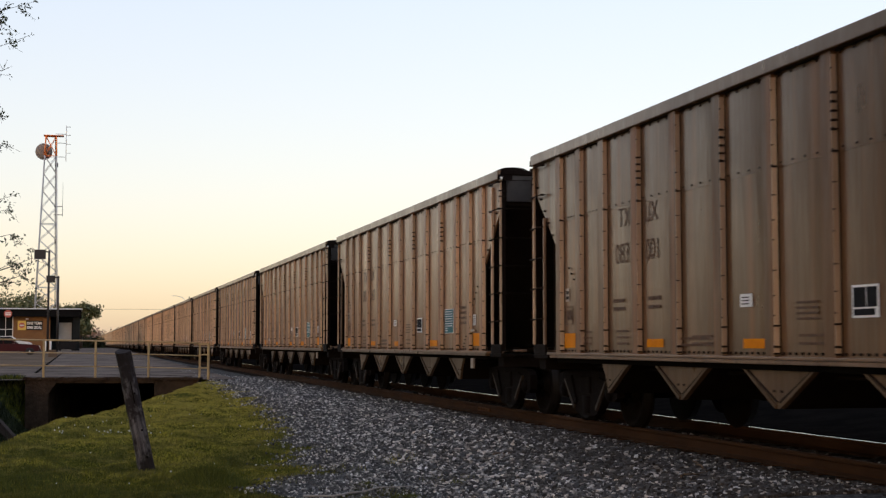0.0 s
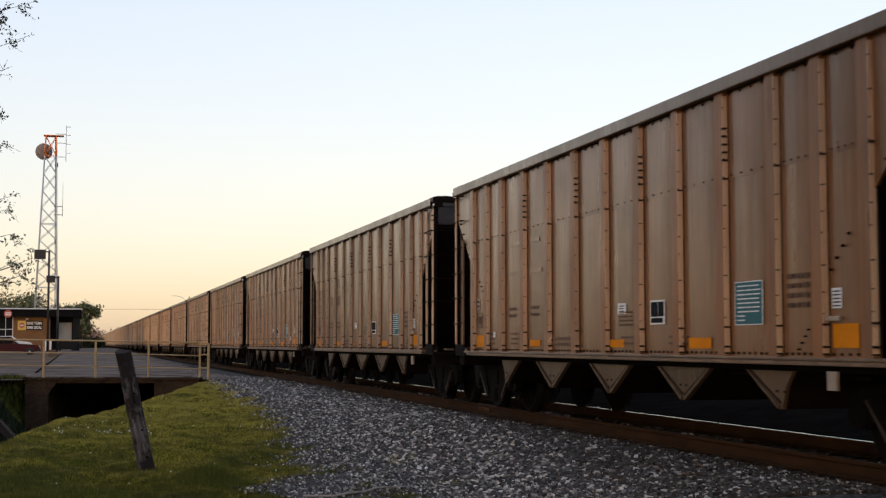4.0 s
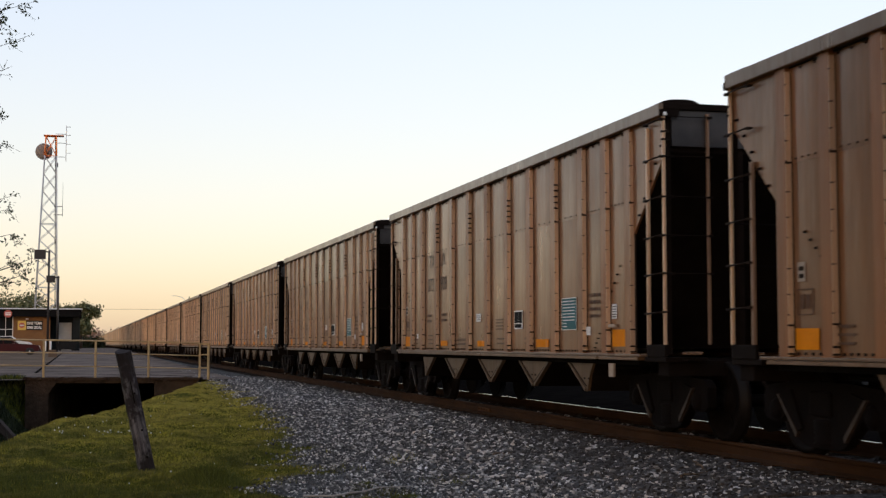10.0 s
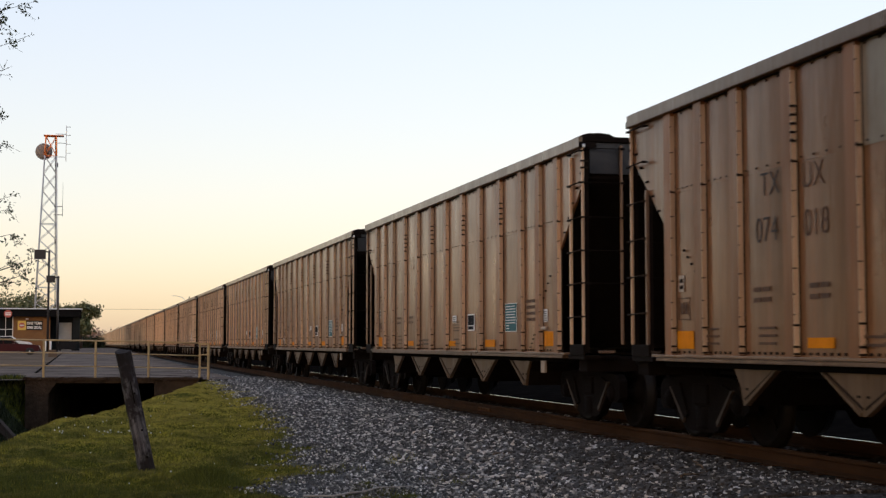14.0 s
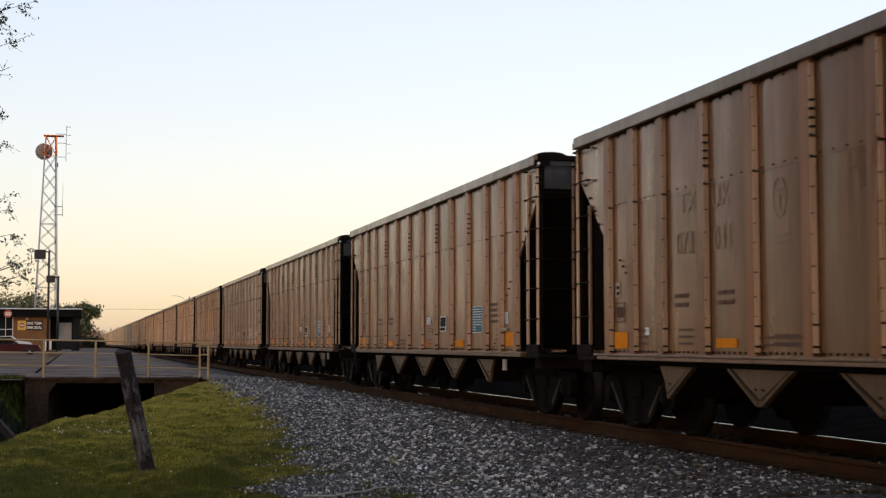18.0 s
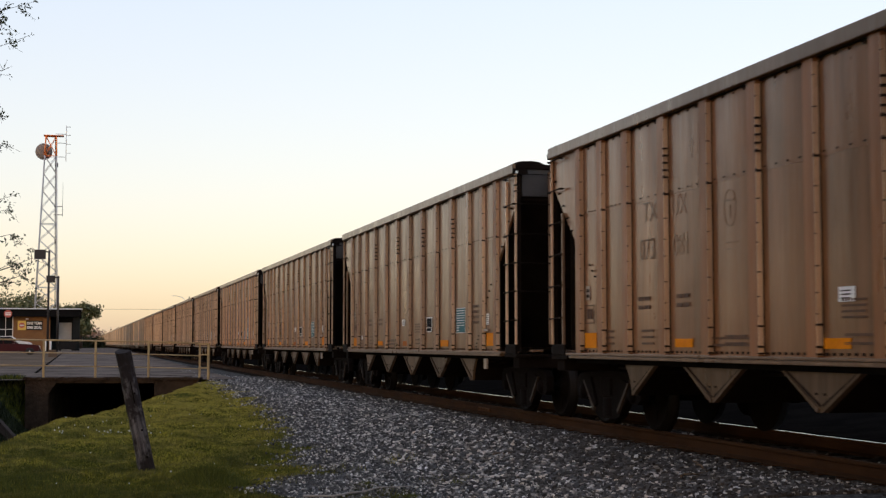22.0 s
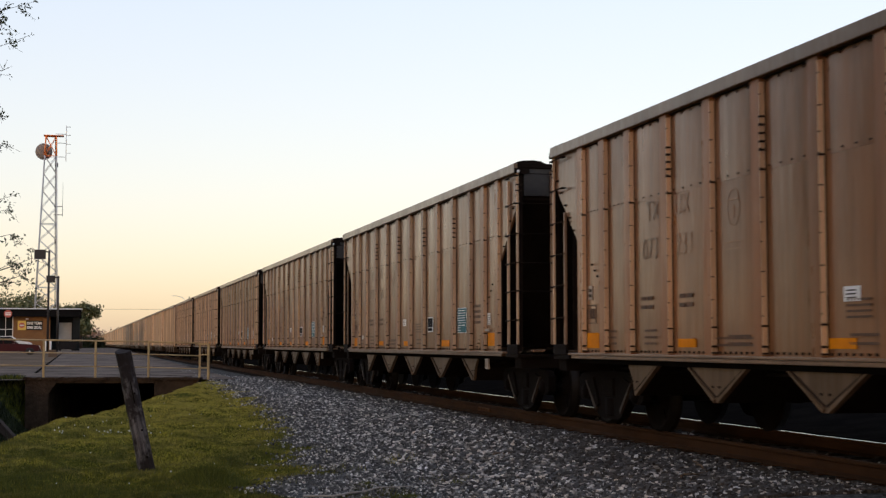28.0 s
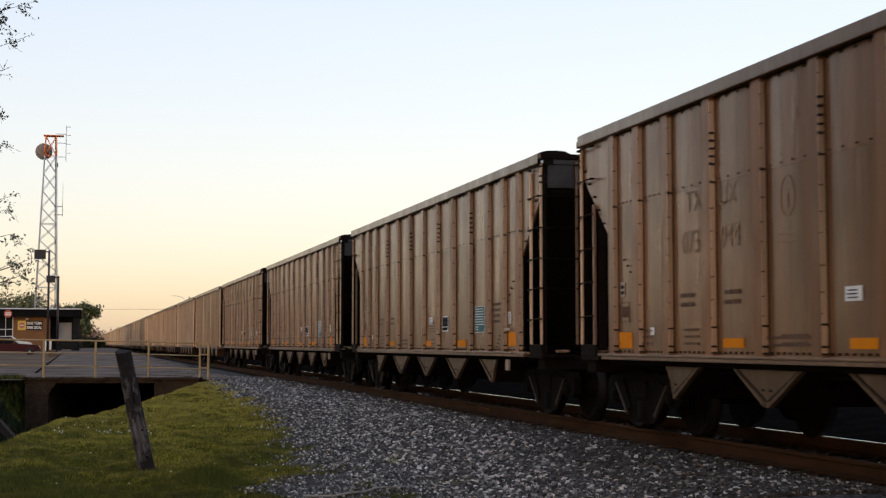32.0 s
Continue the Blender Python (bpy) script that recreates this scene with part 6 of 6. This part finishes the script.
def near_tree():
    tree = thing("overhanging_tree", (-3.5, 30.8, float(height(-3.5, 30.8)) - 0.05), "sparse budding tree with thin drooping twigs", "tree")
    base = tree.location.copy()
    rng = random.Random(7)
    bm = bmesh.new()
    pts = [Vector((0, 0, -0.2)), Vector((0.05, 0, 1.6)), Vector((-0.1, 0.1, 3.4)), Vector((0.0, 0, 5.4)), Vector((0.15, 0, 8.2)), Vector((0.3, 0, 10.2))]
    for i, (p, q) in enumerate(zip(pts, pts[1:])):
        tube(bm, p, q, 0.2 - 0.033 * i, 0.2 - 0.033 * (i + 1), 10)
    part("trunk", bm, BARK, tree)
    ends = [(-1.35, 29.84, 8.05, 1.0), (-1.75, 29.9, 7.75, 0.9), (-1.55, 30.0, 7.3, 0.6), (-1.62, 30.0, 6.75, 0.3), (-1.66, 30.07, 5.8, 0.25), (-1.62, 30.1, 5.2, 0.3), (-1.58, 30.12, 4.1, 0.3), (-1.5, 30.12, 3.85, 0.2), (-1.02, 30.15, 2.85, 0.8), (-1.2, 30.23, 2.5, 0.8), (-1.5, 30.2, 2.75, 0.7), (-1.45, 30.2, 3.35, 0.4), (-1.85, 30, 8.4, 1.0),
            (-5.4, 31, 7.5, 0.8), (-5.8, 32, 5.5, 0.8), (-4.4, 29, 9.4, 0.8), (-3.2, 32.2, 9.0, 0.8), (-5.2, 30, 3.6, 0.7), (-2.6, 29.2, 9.6, 0.8)]
    leaves = []
    for ex, ey, ez, dense in ends:
        e = Vector((ex, ey, ez)) - base
        s = Vector((0, 0, min(max(e.z - rng.uniform(0.6, 1.6), 1.6), 9.5)))
        bm = bmesh.new()
        prev, n = s, 6
        for i in range(1, n + 1):
            t = i / n
            q = s.lerp(e, t) + Vector((rng.uniform(-0.06, 0.06), rng.uniform(-0.06, 0.06), 0.25 * math.sin(math.pi * t) + rng.uniform(-0.05, 0.05))) * (1 - t * 0.5)
            tube(bm, prev, q, 0.034 * (1 - (i - 1) / n) + 0.004, 0.034 * (1 - t) + 0.004, 6)
            if t > 0.45:
                for j in range(4):
                    tw = q + Vector((rng.uniform(-0.1, 0.38), rng.uniform(-0.25, 0.25), rng.uniform(-0.28, 0.22)))
                    tube(bm, q, tw, 0.006, 0.003, 4)
                    for u in range(3):
                        if rng.random() < 0.35 + 0.65 * dense:
                            leaves.append(tuple(q.lerp(tw, 0.3 + 0.35 * u)))
            prev = q
        part("limb", bm, BARK, tree)
    V, F = leaf_cloud(leaves, 5, 0.04, 0.036, 31)
    part("leaves", cloud("leaves", V, F, LEAF), None, tree)["kind"] = "stuff"


near_tree()


def far_woods():
    rng = np.random.default_rng(9)
    c = []
    for k in range(700):
        x = rng.uniform(-420, 900)
        if -1 < x < 1:
            continue
        y = 930 + rng.uniform(-20, 60) + abs(x) * 0.1
        h = (7.5 + 2.5 * math.sin(x * 0.05) + 2 * math.sin(x * 0.13 + 1)) * (0.35 if 8 < x < 20 else 1)
        for j in range(4):
            c.append((x + rng.normal() * 2, y, h * (0.15 + 0.27 * j)))
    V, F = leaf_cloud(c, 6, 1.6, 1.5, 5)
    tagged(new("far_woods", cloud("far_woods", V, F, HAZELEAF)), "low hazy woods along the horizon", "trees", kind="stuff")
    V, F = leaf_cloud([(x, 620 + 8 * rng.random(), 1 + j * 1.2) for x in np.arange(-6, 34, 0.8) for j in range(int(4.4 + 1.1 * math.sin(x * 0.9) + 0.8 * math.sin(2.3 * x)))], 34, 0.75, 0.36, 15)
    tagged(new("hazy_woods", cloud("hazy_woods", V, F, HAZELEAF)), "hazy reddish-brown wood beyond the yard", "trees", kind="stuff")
    # Scrub added beyond the rails to keep the gap under the wagons dark.
    c = [(13.6 + abs(rng.normal()) * 1.3, -12 + 0.1 * k + rng.normal(), 0.2 + 0.45 * rng.random()) for k in range(1300)]
    V, F = leaf_cloud(c, 60, 0.2, 0.09, 6)
    tagged(new("trackside_scrub", cloud("trackside_scrub", V, F, WEED)), "dark dense scrub added to darken the gap under the train", "bushes", kind="stuff")


far_woods()


def motions():
    rows = [k * 1.0 for k in range(33)]
    for n, car in CARS.items():
        y = A0 + PITCH_CAR * n - HALF
        walk(car, [(t, pose(XC, y - gone(t), 0)) for t in rows])
    # wheels turn without slip
    ticks = [k / 15 for k in range(481)]
    for n in range(0, 17):
        for truck in CARS[n].children:
            if not truck.name.startswith("truck"):
                continue
            for w in truck.children:
                if w.name.startswith("wheelset"):
                    y = w.location.y
                    walk(w, [(t, pose(0, y, 0.457, math.degrees(gone(t) / 0.457), 0, 0)) for t in ticks])


motions()
